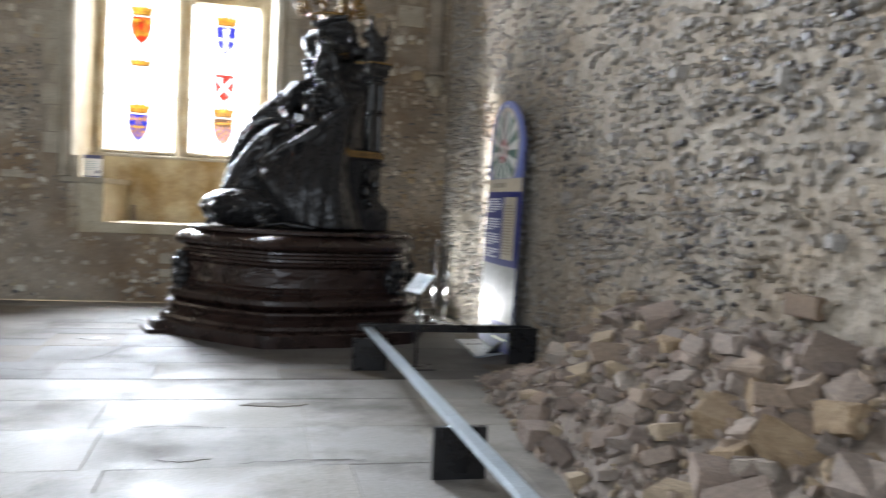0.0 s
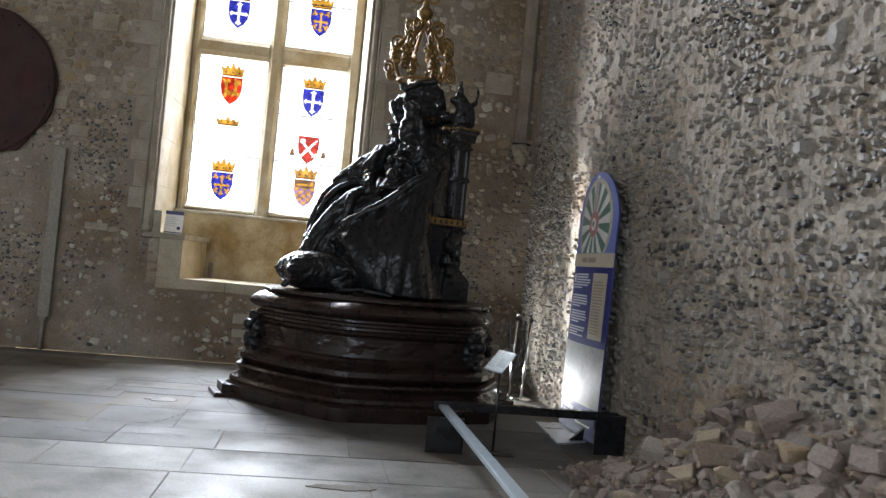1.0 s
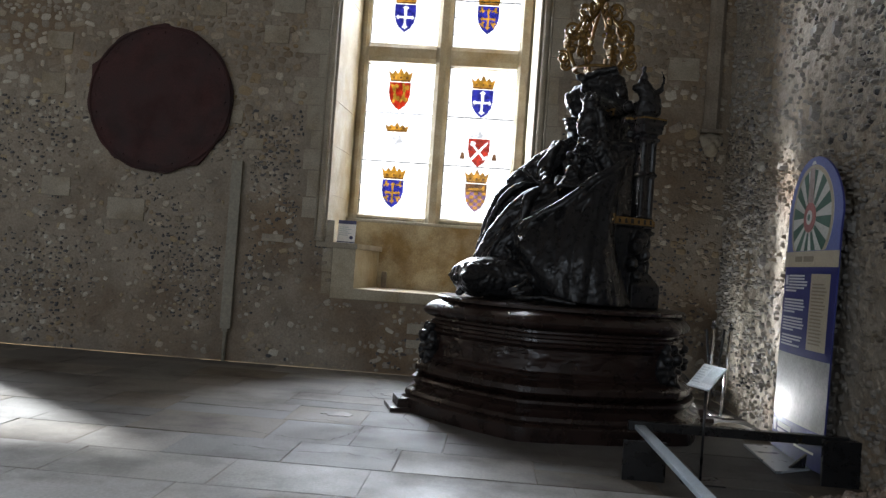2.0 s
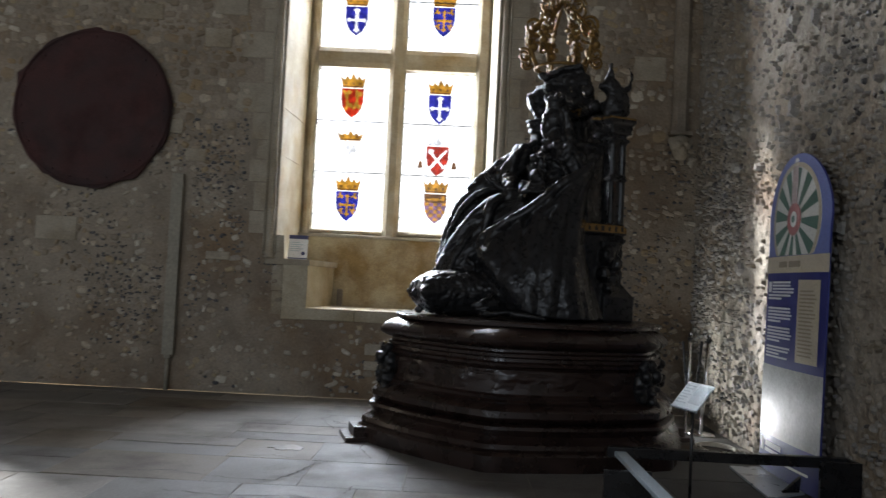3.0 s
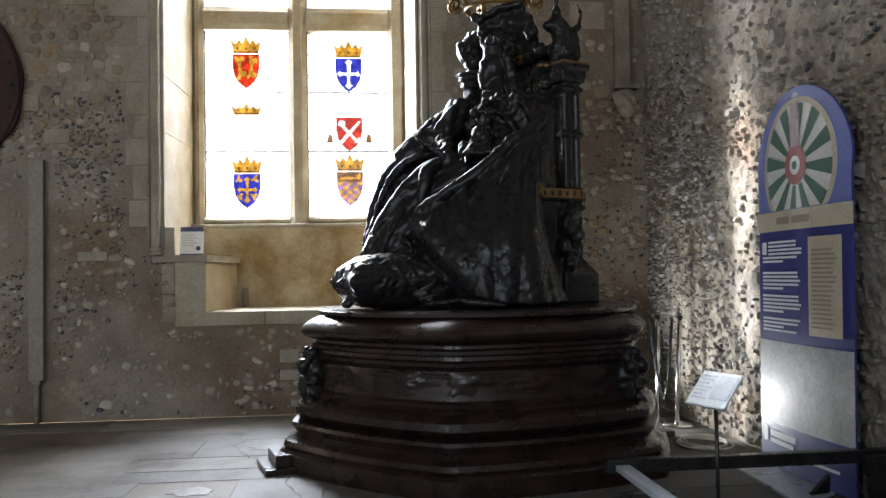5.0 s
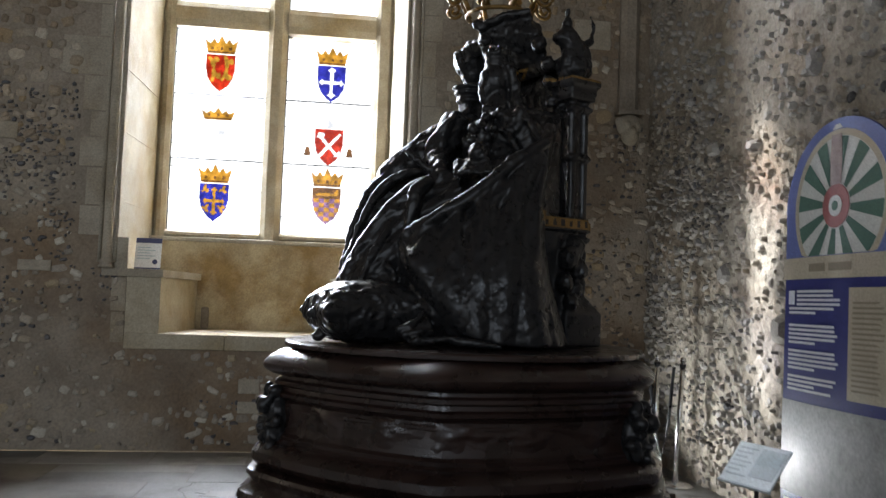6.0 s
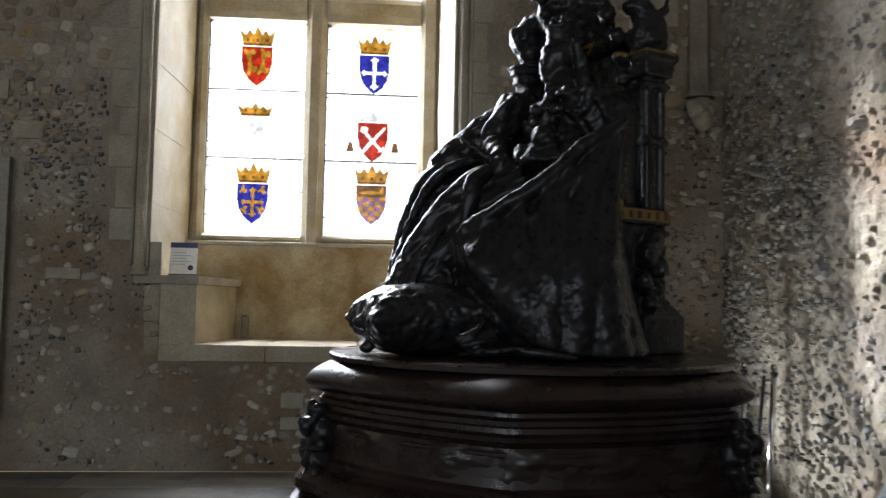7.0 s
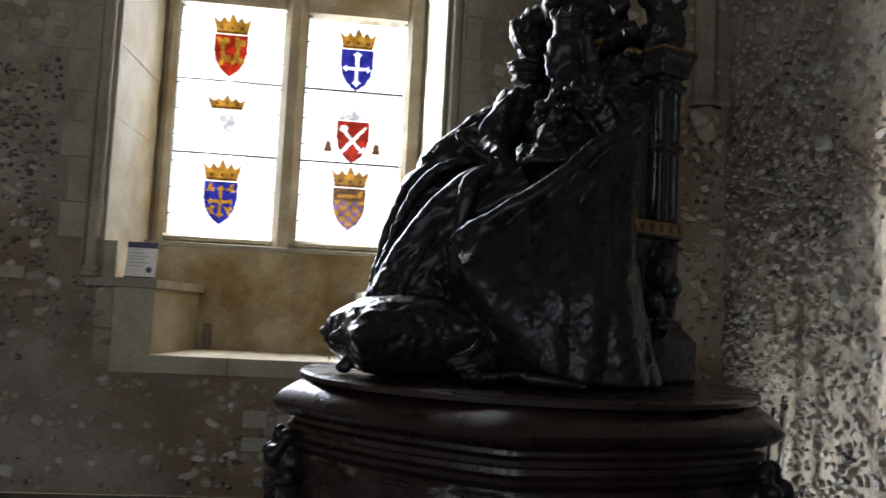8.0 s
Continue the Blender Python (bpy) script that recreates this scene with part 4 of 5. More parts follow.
def smooth_skin(me, times, k=0.5):
    co = coords(me)
    e = np.empty(len(me.edges) * 2, dtype=int)
    me.edges.foreach_get("vertices", e)
    e = e.reshape(-1, 2)
    for _ in range(times):
        acc, cnt = np.zeros_like(co), np.zeros(len(co))
        np.add.at(acc, e[:, 0], co[e[:, 1]])
        np.add.at(acc, e[:, 1], co[e[:, 0]])
        np.add.at(cnt, e[:, 0], 1)
        np.add.at(cnt, e[:, 1], 1)
        co = co + k * (acc / np.maximum(cnt, 1)[:, None] - co)
    me.vertices.foreach_set("co", co.ravel())
    me.update()


def turned_box(c, size, deg, z0, z1):
    a = radians(deg)
    f, s = Vector((math.cos(a), math.sin(a), 0)), Vector((-math.sin(a), math.cos(a), 0))
    pts = []
    for z in (z0, z1):
        for sx, sy in ((-1, -1), (1, -1), (1, 1), (-1, 1)):
            p = Vector((c[0], c[1], z)) + f * sx * size[0] / 2 + s * sy * size[1] / 2
            pts.append(tuple(p))
    return hull(pts)


def spline(points, n):
    """n points evenly spread along a smooth curve through the given ones."""
    p = [Vector(q) for q in points]
    p = [p[0] * 2 - p[1]] + p + [p[-1] * 2 - p[-2]]
    out = []
    for i in range(n):
        s = (len(p) - 3) * i / (n - 1)
        k = min(int(s), len(p) - 4)
        t = s - k
        a, b, c, d = p[k:k + 4]
        out.append(0.5 * (2 * b + (c - a) * t + (2 * a - 5 * b + 4 * c - d) * t * t + (3 * b - a - 3 * c + d) * t ** 3))
    return out


def drape(top, bottom, bulge, pleat, thick=0.07, n=90, m=60, pinch=0.0):
    """A thick hanging cloth between two edges; pleat(u, v) pushes it out towards -y."""
    a, b = spline(top, n), spline(bottom, n)
    verts = []
    for back in (0, 1):
        for j in range(m):
            v = j / (m - 1)
            for i in range(n):
                p = a[i].lerp(b[i], v)
                p.x -= pinch * math.sin(math.pi * v) * (1 - i / (n - 1)) ** 2
                out = bulge * math.sin(math.pi * v) + pleat(i / (n - 1), v)
                verts.append((p.x, p.y - out + thick * back, p.z - 0.5 * thick * back * (1 - v)))
    N = n * m
    faces = []
    for j in range(m - 1):
        for i in range(n - 1):
            q = j * n + i
            faces.append((q, q + n, q + n + 1, q + 1))
            faces.append((N + q, N + q + 1, N + q + n + 1, N + q + n))
    rim = list(range(n)) + [j * n + n - 1 for j in range(1, m)] + [(m - 1) * n + i for i in range(n - 2, -1, -1)] + [j * n for j in range(m - 2, 0, -1)]
    for p, q in zip(rim, rim[1:] + rim[:1]):
        faces.append((p, q, q + N, p + N))
    return verts, faces


def pillow(c, rx, ry, h, turn, n=28):
    verts, faces = [], []
    ca, sa = math.cos(turn), math.sin(turn)
    for s in (1, -1):
        for j in range(n + 1):
            for i in range(n + 1):
                u, v = 2 * i / n - 1, 2 * j / n - 1
                k = 1 + 0.10 * u * u * v * v
                z = h * ((1 - u ** 4) * (1 - v ** 4)) ** 0.55
                x, y = rx * u * k, ry * v * k
                verts.append((c[0] + ca * x - sa * y, c[1] + sa * x + ca * y, c[2] + s * (z + 0.004)))
    w, N = n + 1, (n + 1) ** 2
    for j in range(n):
        for i in range(n):
            q = j * w + i
            faces.append((q, q + 1, q + w + 1, q + w))
            faces.append((N + q, N + q + w, N + q + w + 1, N + q + 1))
    rim = list(range(w)) + [j * w + n for j in range(1, w)] + [n * w + i for i in range(n - 1, -1, -1)] + [j * w for j in range(n - 1, 0, -1)]
    for p, q in zip(rim, rim[1:] + rim[:1]):
        faces.append((p, p + N, q + N, q))
    return verts, faces


def swept(points, r, n=26, k=10, taper=None):
    """A soft rounded ridge along a smooth curve."""
    return tube([tuple(p) for p in spline(points, n)], r, k, taper or (lambda t: 0.55 + 0.45 * math.sin(math.pi * min(1.0, 0.12 + t))))


def crease(s, sharp=0.6):
    """Rounded ridges with narrow valleys, from -0.5 to 0.5."""
    return abs(math.sin(s)) ** sharp - 0.5


def statue():
    S = []
    T = -155.0
    # throne: posts, back, canopy
    near, far = (1.57, 10.29), (1.20, 11.15)
    for p in (near, far):
        S.append(lathe([(0.075, 1.19), (0.075, 3.12)], 16, p))
        for k in range(4):
            a = radians(T + 45 + 90 * k)
            S.append(lathe([(0.036, 1.5), (0.036, 3.12)], 12, (p[0] + 0.085 * math.cos(a), p[1] + 0.085 * math.sin(a))))
        S.append(hull(turned_box(p, (0.36, 0.36), T, 1.19, 1.44)[0]))
        S.append(hull(turned_box(p, (0.34, 0.34), T, 1.43, 1.45)[0] + turned_box(p, (0.20, 0.20), T, 1.54, 1.56)[0]))
        S.append(turned_box(p, (0.23, 0.23), T, 2.05, 2.13))
        for z, w in ((1.98, 0.22), (2.60, 0.215), (2.98, 0.225), (3.06, 0.25)):
            S.append(turned_box(p, (w, w), T, z, z + 0.035))
        S.append(turned_box(p, (0.31, 0.31), T, 3.17, 3.23))
        S.append(turned_box(p, (0.26, 0.26), T, 3.11, 3.17))
        # crouching beast on the capital
        S.append(ball((p[0] + 0.00, p[1], 3.34), (0.15, 0.14, 0.13)))
        S.append(capsule((p[0] + 0.03, p[1], 3.42), 0.11, (p[0] - 0.07, p[1] - 0.03, 3.56), 0.09))
        S.append(ball((p[0] - 0.11, p[1] - 0.04, 3.55), (0.08, 0.07, 0.06)))
        S.append(ball((p[0] - 0.07, p[1] - 0.02, 3.66), (0.045, 0.045, 0.07)))
        S.append(ball((p[0] - 0.07, p[1] - 0.02, 3.76), (0.025, 0.025, 0.05)))
        S.append(capsule((p[0] - 0.10, p[1] - 0.06, 3.25), 0.045, (p[0] - 0.06, p[1] - 0.06, 3.42), 0.06))
        S.append(tube([(p[0] + 0.06, p[1], 3.48), (p[0] + 0.13, p[1], 3.56), (p[0] + 0.15, p[1], 3.66), (p[0] + 0.12, p[1], 3.76)], 0.038, 8, lambda t: 1 - 0.75 * t))
    S.append(turned_box(((near[0] + far[0]) / 2, (near[1] + far[1]) / 2), (0.12, 0.86), T, 1.19, 3.44))
    # canopy over the head, its front corner rising to a knob
    S.append(hull([(1.40, 10.36, 3.30), (1.08, 11.1, 3.30), (1.32, 10.34, 3.66), (0.92, 11.0, 3.66), (1.20, 10.34, 3.75), (0.88, 10.55, 3.72), (0.86, 10.55, 3.62), (1.26, 10.26, 3.58), (1.2, 10.9, 3.75)]))
    S.append(tube([(0.84, 10.52, 3.66), (1.02, 10.42, 3.745), (1.22, 10.32, 3.765)], 0.035, 8))
    for x, y, z, r in ((0.84, 10.52, 3.70, 0.05), (0.90, 10.5, 3.56, 0.055), (1.28, 10.28, 3.50, 0.07), (1.36, 10.3, 3.36, 0.065), (1.37, 10.29, 3.22, 0.05), (1.40, 10.29, 3.06, 0.055), (1.38, 10.28, 2.93, 0.045)):
        S.append(ball((x, y, z), r, 8))
    # far arm post with its beast
    S.append(turned_box((0.87, 11.0), (0.13, 0.13), T, 1.19, 3.22))
    S.append(ball((0.87, 11.0, 3.30), (0.165, 0.16, 0.03)))
    S.append(ball((0.87, 11.0, 3.25), (0.145, 0.14, 0.03)))
    S.append(ball((0.87, 11.0, 3.19), (0.12, 0.12, 0.04)))
    S.append(hull(ball((0.90, 11.0, 3.38), (0.10, 0.10, 0.07))[0] + ball((0.86, 10.98, 3.52), (0.15, 0.13, 0.07))[0]))
    S.append(hull(ball((0.78, 10.96, 3.55), (0.07, 0.07, 0.06))[0] + ball((0.92, 10.9, 3.62), (0.10, 0.10, 0.06))[0]))
    S.append(capsule((0.86, 10.9, 3.60), 0.08, (1.10, 10.65, 3.64), 0.10))
    S.append(hull([(0.92, 11.02, 2.3), (1.2, 11.2, 2.3), (0.90, 11.02, 3.5), (1.2, 11.2, 3.62), (0.97, 10.95, 2.3), (1.25, 11.1, 2.3), (0.95, 10.95, 3.55), (1.25, 11.1, 3.62)]))
    S.append(turned_box((1.02, 10.95), (0.60, 0.12), T, 1.19, 2.35))
    # near arm: panel, gilt band moulding, carved scroll beneath
    S.append(turned_box((1.33, 10.12), (0.52, 0.14), T, 1.19, 2.05))
    S.append(turned_box((1.40, 10.13), (0.56, 0.16), T, 2.05, 2.15))
    for x, y, z, r in ((1.56, 10.14, 1.93, 0.085), (1.60, 10.15, 1.76, 0.075), (1.50, 10.08, 1.84, 0.08), (1.58, 10.14, 1.62, 0.06), (1.47, 10.06, 1.66, 0.07), (1.53, 10.1, 1.52, 0.06)):
        S.append(ball((x, y, z), (r, r, r * 1.15), 10))
    S.append(turned_box((1.20, 10.55), (0.62, 0.90), T, 1.18, 1.44))
    # head, turned towards the window
    S.append(ball((0.955, 10.30, 3.19), (0.125, 0.115, 0.15), 16))
    S.append(ball((0.885, 10.29, 3.12), (0.065, 0.075, 0.095), 12))
    S.append(hull([(0.852, 10.29, 3.215), (0.798, 10.29, 3.150), (0.835, 10.262, 3.14), (0.835, 10.318, 3.14), (0.865, 10.29, 3.12)]))
    S.append(ball((0.852, 10.29, 3.235), (0.028, 0.07, 0.018), 8))
    S.append(ball((0.838, 10.29, 3.103), (0.024, 0.038, 0.013), 8))
    S.append(ball((0.838, 10.29, 3.08), (0.023, 0.034, 0.012), 8))
    S.append(ball((0.862, 10.29, 3.04), (0.037, 0.045, 0.03), 8))
    S.append(capsule((0.905, 10.29, 3.05), 0.055, (0.95, 10.29, 2.98), 0.08))
    # veil behind the ear, spreading on to the shoulder
    for k in range(6):
        y = 10.20 + 0.045 * k
        S.append(swept([(1.03, y, 3.31), (1.08 + 0.015 * (k % 2), y - 0.01, 3.15), (1.10, y - 0.03, 3.0), (1.15 + 0.02 * (k % 2), y - 0.09, 2.86)], 0.05, 12, 8, lambda t: 0.7 + 0.5 * t))
    S.append(lathe([(0.085, 3.31), (0.092, 3.33), (0.085, 3.36), (0.10, 3.40), (0.06, 3.405)], 20, (0.955, 10.30)))
    for k in range(8):
        a = 2 * math.pi * k / 8
        S.append(ball((0.955 + 0.088 * math.cos(a), 10.30 + 0.088 * math.sin(a), 3.425), (0.02, 0.02, 0.04), 8))
    S.append(capsule((0.98, 10.29, 3.08), 0.085, (0.98, 10.26, 2.84), 0.13))
    # torso, chest and shoulders
    S.append(capsule((1.06, 10.04, 2.80), 0.13, (0.88, 10.50, 2.80), 0.13))
    S.append(capsule((0.97, 10.24, 2.72), 0.21, (0.98, 10.22, 2.30), 0.30))
    S.append(ball((0.83, 10.18, 2.64), (0.13, 0.20, 0.15)))
    S.append(hull([(0.83, 10.16, 2.98), (0.90, 10.10, 2.96), (0.80, 10.13, 2.82), (0.92, 10.05, 2.84), (0.9, 10.2, 2.86)]))
    # chains and orders worn over the chest
    rng = random.Random(77)
    for rx, ry, z, n in ((0.19, 0.22, 2.90, 15), (0.25, 0.28, 2.78, 17)):
        for k in range(n):
            a = math.pi * (0.55 + 1.1 * k / (n - 1))
            r = rng.uniform(0.018, 0.042)
            S.append(ball((0.99 + rx * math.cos(a), 10.22 + ry * math.sin(a), z - 0.10 * max(0, -math.cos(a)) + rng.uniform(-0.03, 0.03)), (r, r, r * rng.uniform(0.7, 1.4)), 6))
    for k in range(16):
        r = rng.uniform(0.02, 0.05)
        S.append(ball((rng.uniform(0.68, 0.88), rng.uniform(9.98, 10.15), rng.uniform(2.50, 2.86)), (r, r, r), 6))
    # far sleeve and mantle, the forearm with the sceptre
    S.append(hull(ball((0.79, 10.60, 2.89), 0.125)[0] + ball((0.47, 10.56, 2.67), 0.14)[0] + ball((0.62, 10.75, 2.5), 0.10)[0]))
    S.append(hull(ball((0.47, 10.56, 2.67), 0.14)[0] + ball((0.21, 10.54, 2.45), 0.125)[0] + ball((0.60, 10.6, 2.3), 0.12)[0]))
    S.append(capsule((0.66, 10.40, 2.84), 0.12, (0.53, 10.34, 2.60), 0.10))
    S.append(capsule((0.53, 10.34, 2.60), 0.095, (0.53, 10.10, 2.44), 0.06))
    S.append(ball((0.53, 10.07, 2.41), (0.075, 0.07, 0.055)))
    S.append(tube([(0.29, 10.12, 2.56), (0.56, 10.05, 2.36), (0.64, 10.03, 2.31)], 0.026, 8))
    S.append(ball((0.29, 10.12, 2.565), (0.03, 0.03, 0.045), 8))
    S.append(tube([(0.55, 10.0, 2.36), (0.47, 9.92, 2.16), (0.43, 9.90, 2.05)], 0.016, 8))
    for s in range(6):
        S.append(swept([(0.66 - 0.02 * s, 10.30 - 0.01 * s, 2.92 - 0.05 * s), (0.56 - 0.012 * s, 10.26, 2.80 - 0.05 * s), (0.45 - 0.01 * s, 10.32, 2.68 - 0.03 * s)], 0.024))
    # lace at the waist, near forearm and orb
    for k in range(14):
        S.append(capsule((0.62 + 0.016 * k, 10.02 - 0.012 * k, 2.50 + 0.012 * (k % 3)), 0.016, (0.60 + 0.018 * k, 9.92 - 0.012 * k, 2.40 + 0.01 * (k % 2)), 0.02, 6))
    S.append(capsule((1.14, 10.04, 2.76), 0.12, (1.19, 9.98, 2.60), 0.10))
    S.append(capsule((1.16, 10.02, 2.55), 0.09, (0.88, 9.95, 2.44), 0.065))
    S.append(ball((0.80, 9.92, 2.45), (0.085, 0.07, 0.05)))
    S.append(ball((0.775, 9.90, 2.55), 0.08, 16))
    # lap, legs and the robe between them
    S.append(capsule((1.0, 10.5, 2.12), 0.28, (0.15, 10.55, 2.26), 0.18))
    S.append(capsule((0.14, 10.55, 2.26), 0.18, (-0.03, 10.42, 1.50), 0.18))
    S.append(capsule((1.02, 10.10, 2.04), 0.28, (0.45, 9.93, 1.88), 0.19))
    S.append(hull(ball((0.44, 9.92, 1.86), (0.22, 0.24, 0.17))[0] + ball((0.52, 9.72, 1.40), (0.22, 0.22, 0.2))[0]))
    S.append(hull([(0.55, 10.0, 2.34), (0.40, 10.12, 2.30), (0.05, 10.3, 2.15), (-0.14, 10.2, 1.66), (-0.08, 10.0, 1.45), (0.15, 9.85, 1.5), (0.3, 9.75, 1.22), (0.9, 9.8, 1.22), (0.9, 10.7, 1.22), (-0.05, 10.5, 1.22), (0.9, 10.4, 2.3)]))
    S.append(drape([(0.64, 10.02, 2.42), (0.39, 10.08, 2.34), (0.23, 10.08, 2.23), (0.07, 10.08, 2.06), (-0.08, 10.10, 1.86), (-0.19, 10.12, 1.64)],
                   [(0.66, 9.86, 2.20), (0.48, 9.90, 2.06), (0.34, 9.92, 1.92), (0.22, 9.90, 1.74), (0.14, 9.86, 1.58), (0.05, 9.84, 1.42)], 0.05,
                   lambda u, v: 0.035 * crease(7 * u + 5 * v) * min(1, 4 * u) + 0.02 * crease(15 * v + 3 * u), 0.10, 80, 36))
    for r, *line in (
            (0.075, (0.62, 10.05, 2.40), (0.41, 10.08, 2.32), (0.26, 10.07, 2.21), (0.11, 10.06, 2.03), (-0.04, 10.06, 1.83), (-0.14, 10.06, 1.62)),
            (0.055, (0.44, 9.98, 2.36), (0.34, 9.93, 2.26), (0.31, 9.90, 2.12), (0.26, 9.88, 1.96)),
            (0.034, (0.56, 10.34, 2.46), (0.34, 10.34, 2.46), (0.16, 10.34, 2.36), (0.03, 10.30, 2.18), (-0.08, 10.24, 1.92), (-0.16, 10.2, 1.66)),
            (0.032, (0.40, 10.48, 2.52), (0.20, 10.45, 2.45), (0.03, 10.42, 2.30), (-0.09, 10.36, 2.02), (-0.16, 10.3, 1.70)),
            (0.030, (0.20, 9.98, 2.06), (0.10, 9.93, 1.90), (0.0, 9.90, 1.72), (-0.04, 9.88, 1.56)),
            (0.026, (0.14, 9.88, 1.74), (0.20, 9.84, 1.66), (0.16, 9.80, 1.56)),
            (0.030, (1.05, 9.96, 2.92), (1.12, 9.90, 2.82), (1.18, 9.82, 2.68), (1.23, 9.76, 2.64)),
            (0.026, (0.96, 10.04, 2.82), (1.0, 9.94, 2.70), (1.06, 9.86, 2.56)),
            (0.034, (0.80, 10.52, 3.02), (0.55, 10.50, 2.80), (0.38, 10.48, 2.64), (0.22, 10.46, 2.52))):
        S.append(swept(line, r))

    # the mantle over the near arm and knee
    def pleats(u, v):
        edge = max(0.0, 1 - v / 0.42)
        hang = crease(17 * u - 5.5 * v + 0.7 * math.sin(9 * u), 0.75) * (0.25 + 0.75 * edge) * 0.125 * math.sin(math.pi * min(1, 0.06 + 0.9 * u)) ** 0.5
        tips = crease(38 * u - 9 * v + 2 * math.sin(7 * u + 3), 0.9) * edge * 0.034
        long = 0.05 * crease(6.5 * u + 2.2 * v + 0.4, 0.8) * v
        hem = 0.03 * crease(16 * u + 1.5, 0.8) * max(0.0, v - 0.6)
        return hang + tips + long + hem

    S.append(drape([(1.34, 9.98, 2.74), (1.24, 9.78, 2.66), (1.10, 9.76, 2.56), (0.95, 9.75, 2.47), (0.83, 9.74, 2.355), (0.64, 9.74, 2.20), (0.46, 9.75, 2.09), (0.30, 9.79, 2.03), (0.22, 9.84, 1.95)],
                   [(1.46, 9.90, 1.22), (1.36, 9.62, 1.22), (1.26, 9.46, 1.22), (1.14, 9.38, 1.22), (1.0, 9.33, 1.22), (0.86, 9.32, 1.23), (0.70, 9.36, 1.26), (0.54, 9.46, 1.34), (0.30, 9.64, 1.62)], 0.13, pleats, 0.12, 120, 90, 0.17))
    for r, *line in (
            (0.052, (1.25, 9.74, 2.66), (1.10, 9.70, 2.55), (0.95, 9.68, 2.455), (0.83, 9.67, 2.33), (0.64, 9.66, 2.18), (0.46, 9.68, 2.07), (0.32, 9.76, 1.98), (0.26, 9.78, 1.90), (0.25, 9.74, 1.78), (0.33, 9.68, 1.68)),
            (0.040, (1.20, 9.74, 2.60), (1.02, 9.66, 2.38), (0.88, 9.62, 2.22), (0.70, 9.60, 2.06), (0.56, 9.60, 1.92)),
            (0.045, (1.18, 9.72, 2.54), (1.04, 9.62, 2.24), (0.92, 9.57, 2.04), (0.74, 9.54, 1.84), (0.60, 9.52, 1.70)),
            (0.036, (0.93, 9.72, 2.44), (0.88, 9.66, 2.32), (0.86, 9.62, 2.20), (0.80, 9.58, 2.08)),
            (0.034, (0.80, 9.70, 2.30), (0.75, 9.64, 2.18), (0.72, 9.60, 2.06), (0.66, 9.56, 1.96)),
            (0.045, (1.18, 9.72, 2.42), (1.08, 9.58, 2.0), (1.02, 9.50, 1.76), (0.90, 9.44, 1.56), (0.78, 9.42, 1.44)),
            (0.040, (1.20, 9.70, 2.2), (1.14, 9.58, 1.9), (1.16, 9.50, 1.6), (1.22, 9.44, 1.34)),
            (0.034, (1.12, 9.58, 1.8), (1.06, 9.48, 1.56), (1.04, 9.40, 1.36), (1.06, 9.36, 1.22))):
        S.append(swept(line, r, 48))
    # the broad knee under the cloth
    S.append(hull(ball((0.50, 9.86, 1.84), (0.27, 0.24, 0.19), 18)[0] + ball((0.85, 9.88, 2.02), (0.22, 0.22, 0.18), 14)[0]))
    S.append(hull(ball((0.52, 9.80, 1.80), (0.24, 0.24, 0.18), 16)[0] + ball((0.68, 9.58, 1.34), (0.20, 0.18, 0.12), 12)[0]))
    S.append(hull([(1.05, 10.0, 2.3), (0.50, 9.95, 2.0), (0.45, 9.85, 1.7), (0.80, 9.55, 1.24), (1.15, 9.65, 1.24), (1.25, 9.95, 1.24), (1.22, 10.05, 2.45), (1.05, 9.98, 2.25), (0.6, 9.65, 1.3)]))
    S.append(hull([(1.12, 10.06, 2.94), (1.14, 10.28, 2.98), (1.42, 10.10, 2.80), (1.26, 9.94, 2.70), (1.44, 10.14, 2.17), (1.47, 10.22, 2.95), (1.28, 9.98, 2.1), (1.1, 10.3, 2.2)]))
    # bright crumpled hem and the train on the plinth
    S.append(hull([(0.17, 9.42, 1.29), (0.35, 9.50, 1.43), (0.43, 9.40, 1.30), (0.30, 9.34, 1.20), (0.44, 9.62, 1.20), (0.40, 9.55, 1.43)]))
    for r, *line in ((0.022, (0.19, 9.40, 1.30), (0.30, 9.40, 1.35), (0.37, 9.45, 1.43)), (0.02, (0.22, 9.37, 1.27), (0.33, 9.36, 1.30), (0.42, 9.40, 1.31)), (0.024, (0.28, 9.34, 1.24), (0.42, 9.33, 1.25), (0.56, 9.32, 1.27)),
                     (0.03, (0.50, 9.36, 1.25), (0.66, 9.28, 1.24), (0.84, 9.25, 1.22)), (0.03, (0.30, 9.62, 1.50), (0.40, 9.56, 1.44), (0.52, 9.50, 1.36), (0.66, 9.40, 1.30))):
        S.append(swept(line, r, 16, 8))
    # cushion with rucked cover and a corner tassel
    S.append(pillow((0.02, 9.86, 1.405), 0.36, 0.34, 0.20, radians(14)))
    S.append(hull(ball((-0.36, 9.80, 1.385), 0.03, 8)[0] + ball((-0.22, 9.80, 1.40), (0.05, 0.12, 0.09), 8)[0]))
    S.append(hull(ball((-0.30, 9.82, 1.23), (0.05, 0.05, 0.03), 8)[0] + ball((-0.22, 9.84, 1.30), 0.03, 8)[0]))
    for k in range(11):
        x = -0.24 + 0.062 * k
        S.append(swept([(x, 9.98, 1.60 - 0.03 * abs(k - 4) / 4), (x + 0.03, 9.80, 1.60 - 0.05 * abs(k - 4) / 5), (x + 0.02 * (k % 3 - 1), 9.62, 1.53)], 0.026, 14, 8))
    me = remeshed(S, 0.0125)
    smooth_skin(me, 2)
    # crumpled cloth, embroidered border and cast ornament
    co = coords(me)
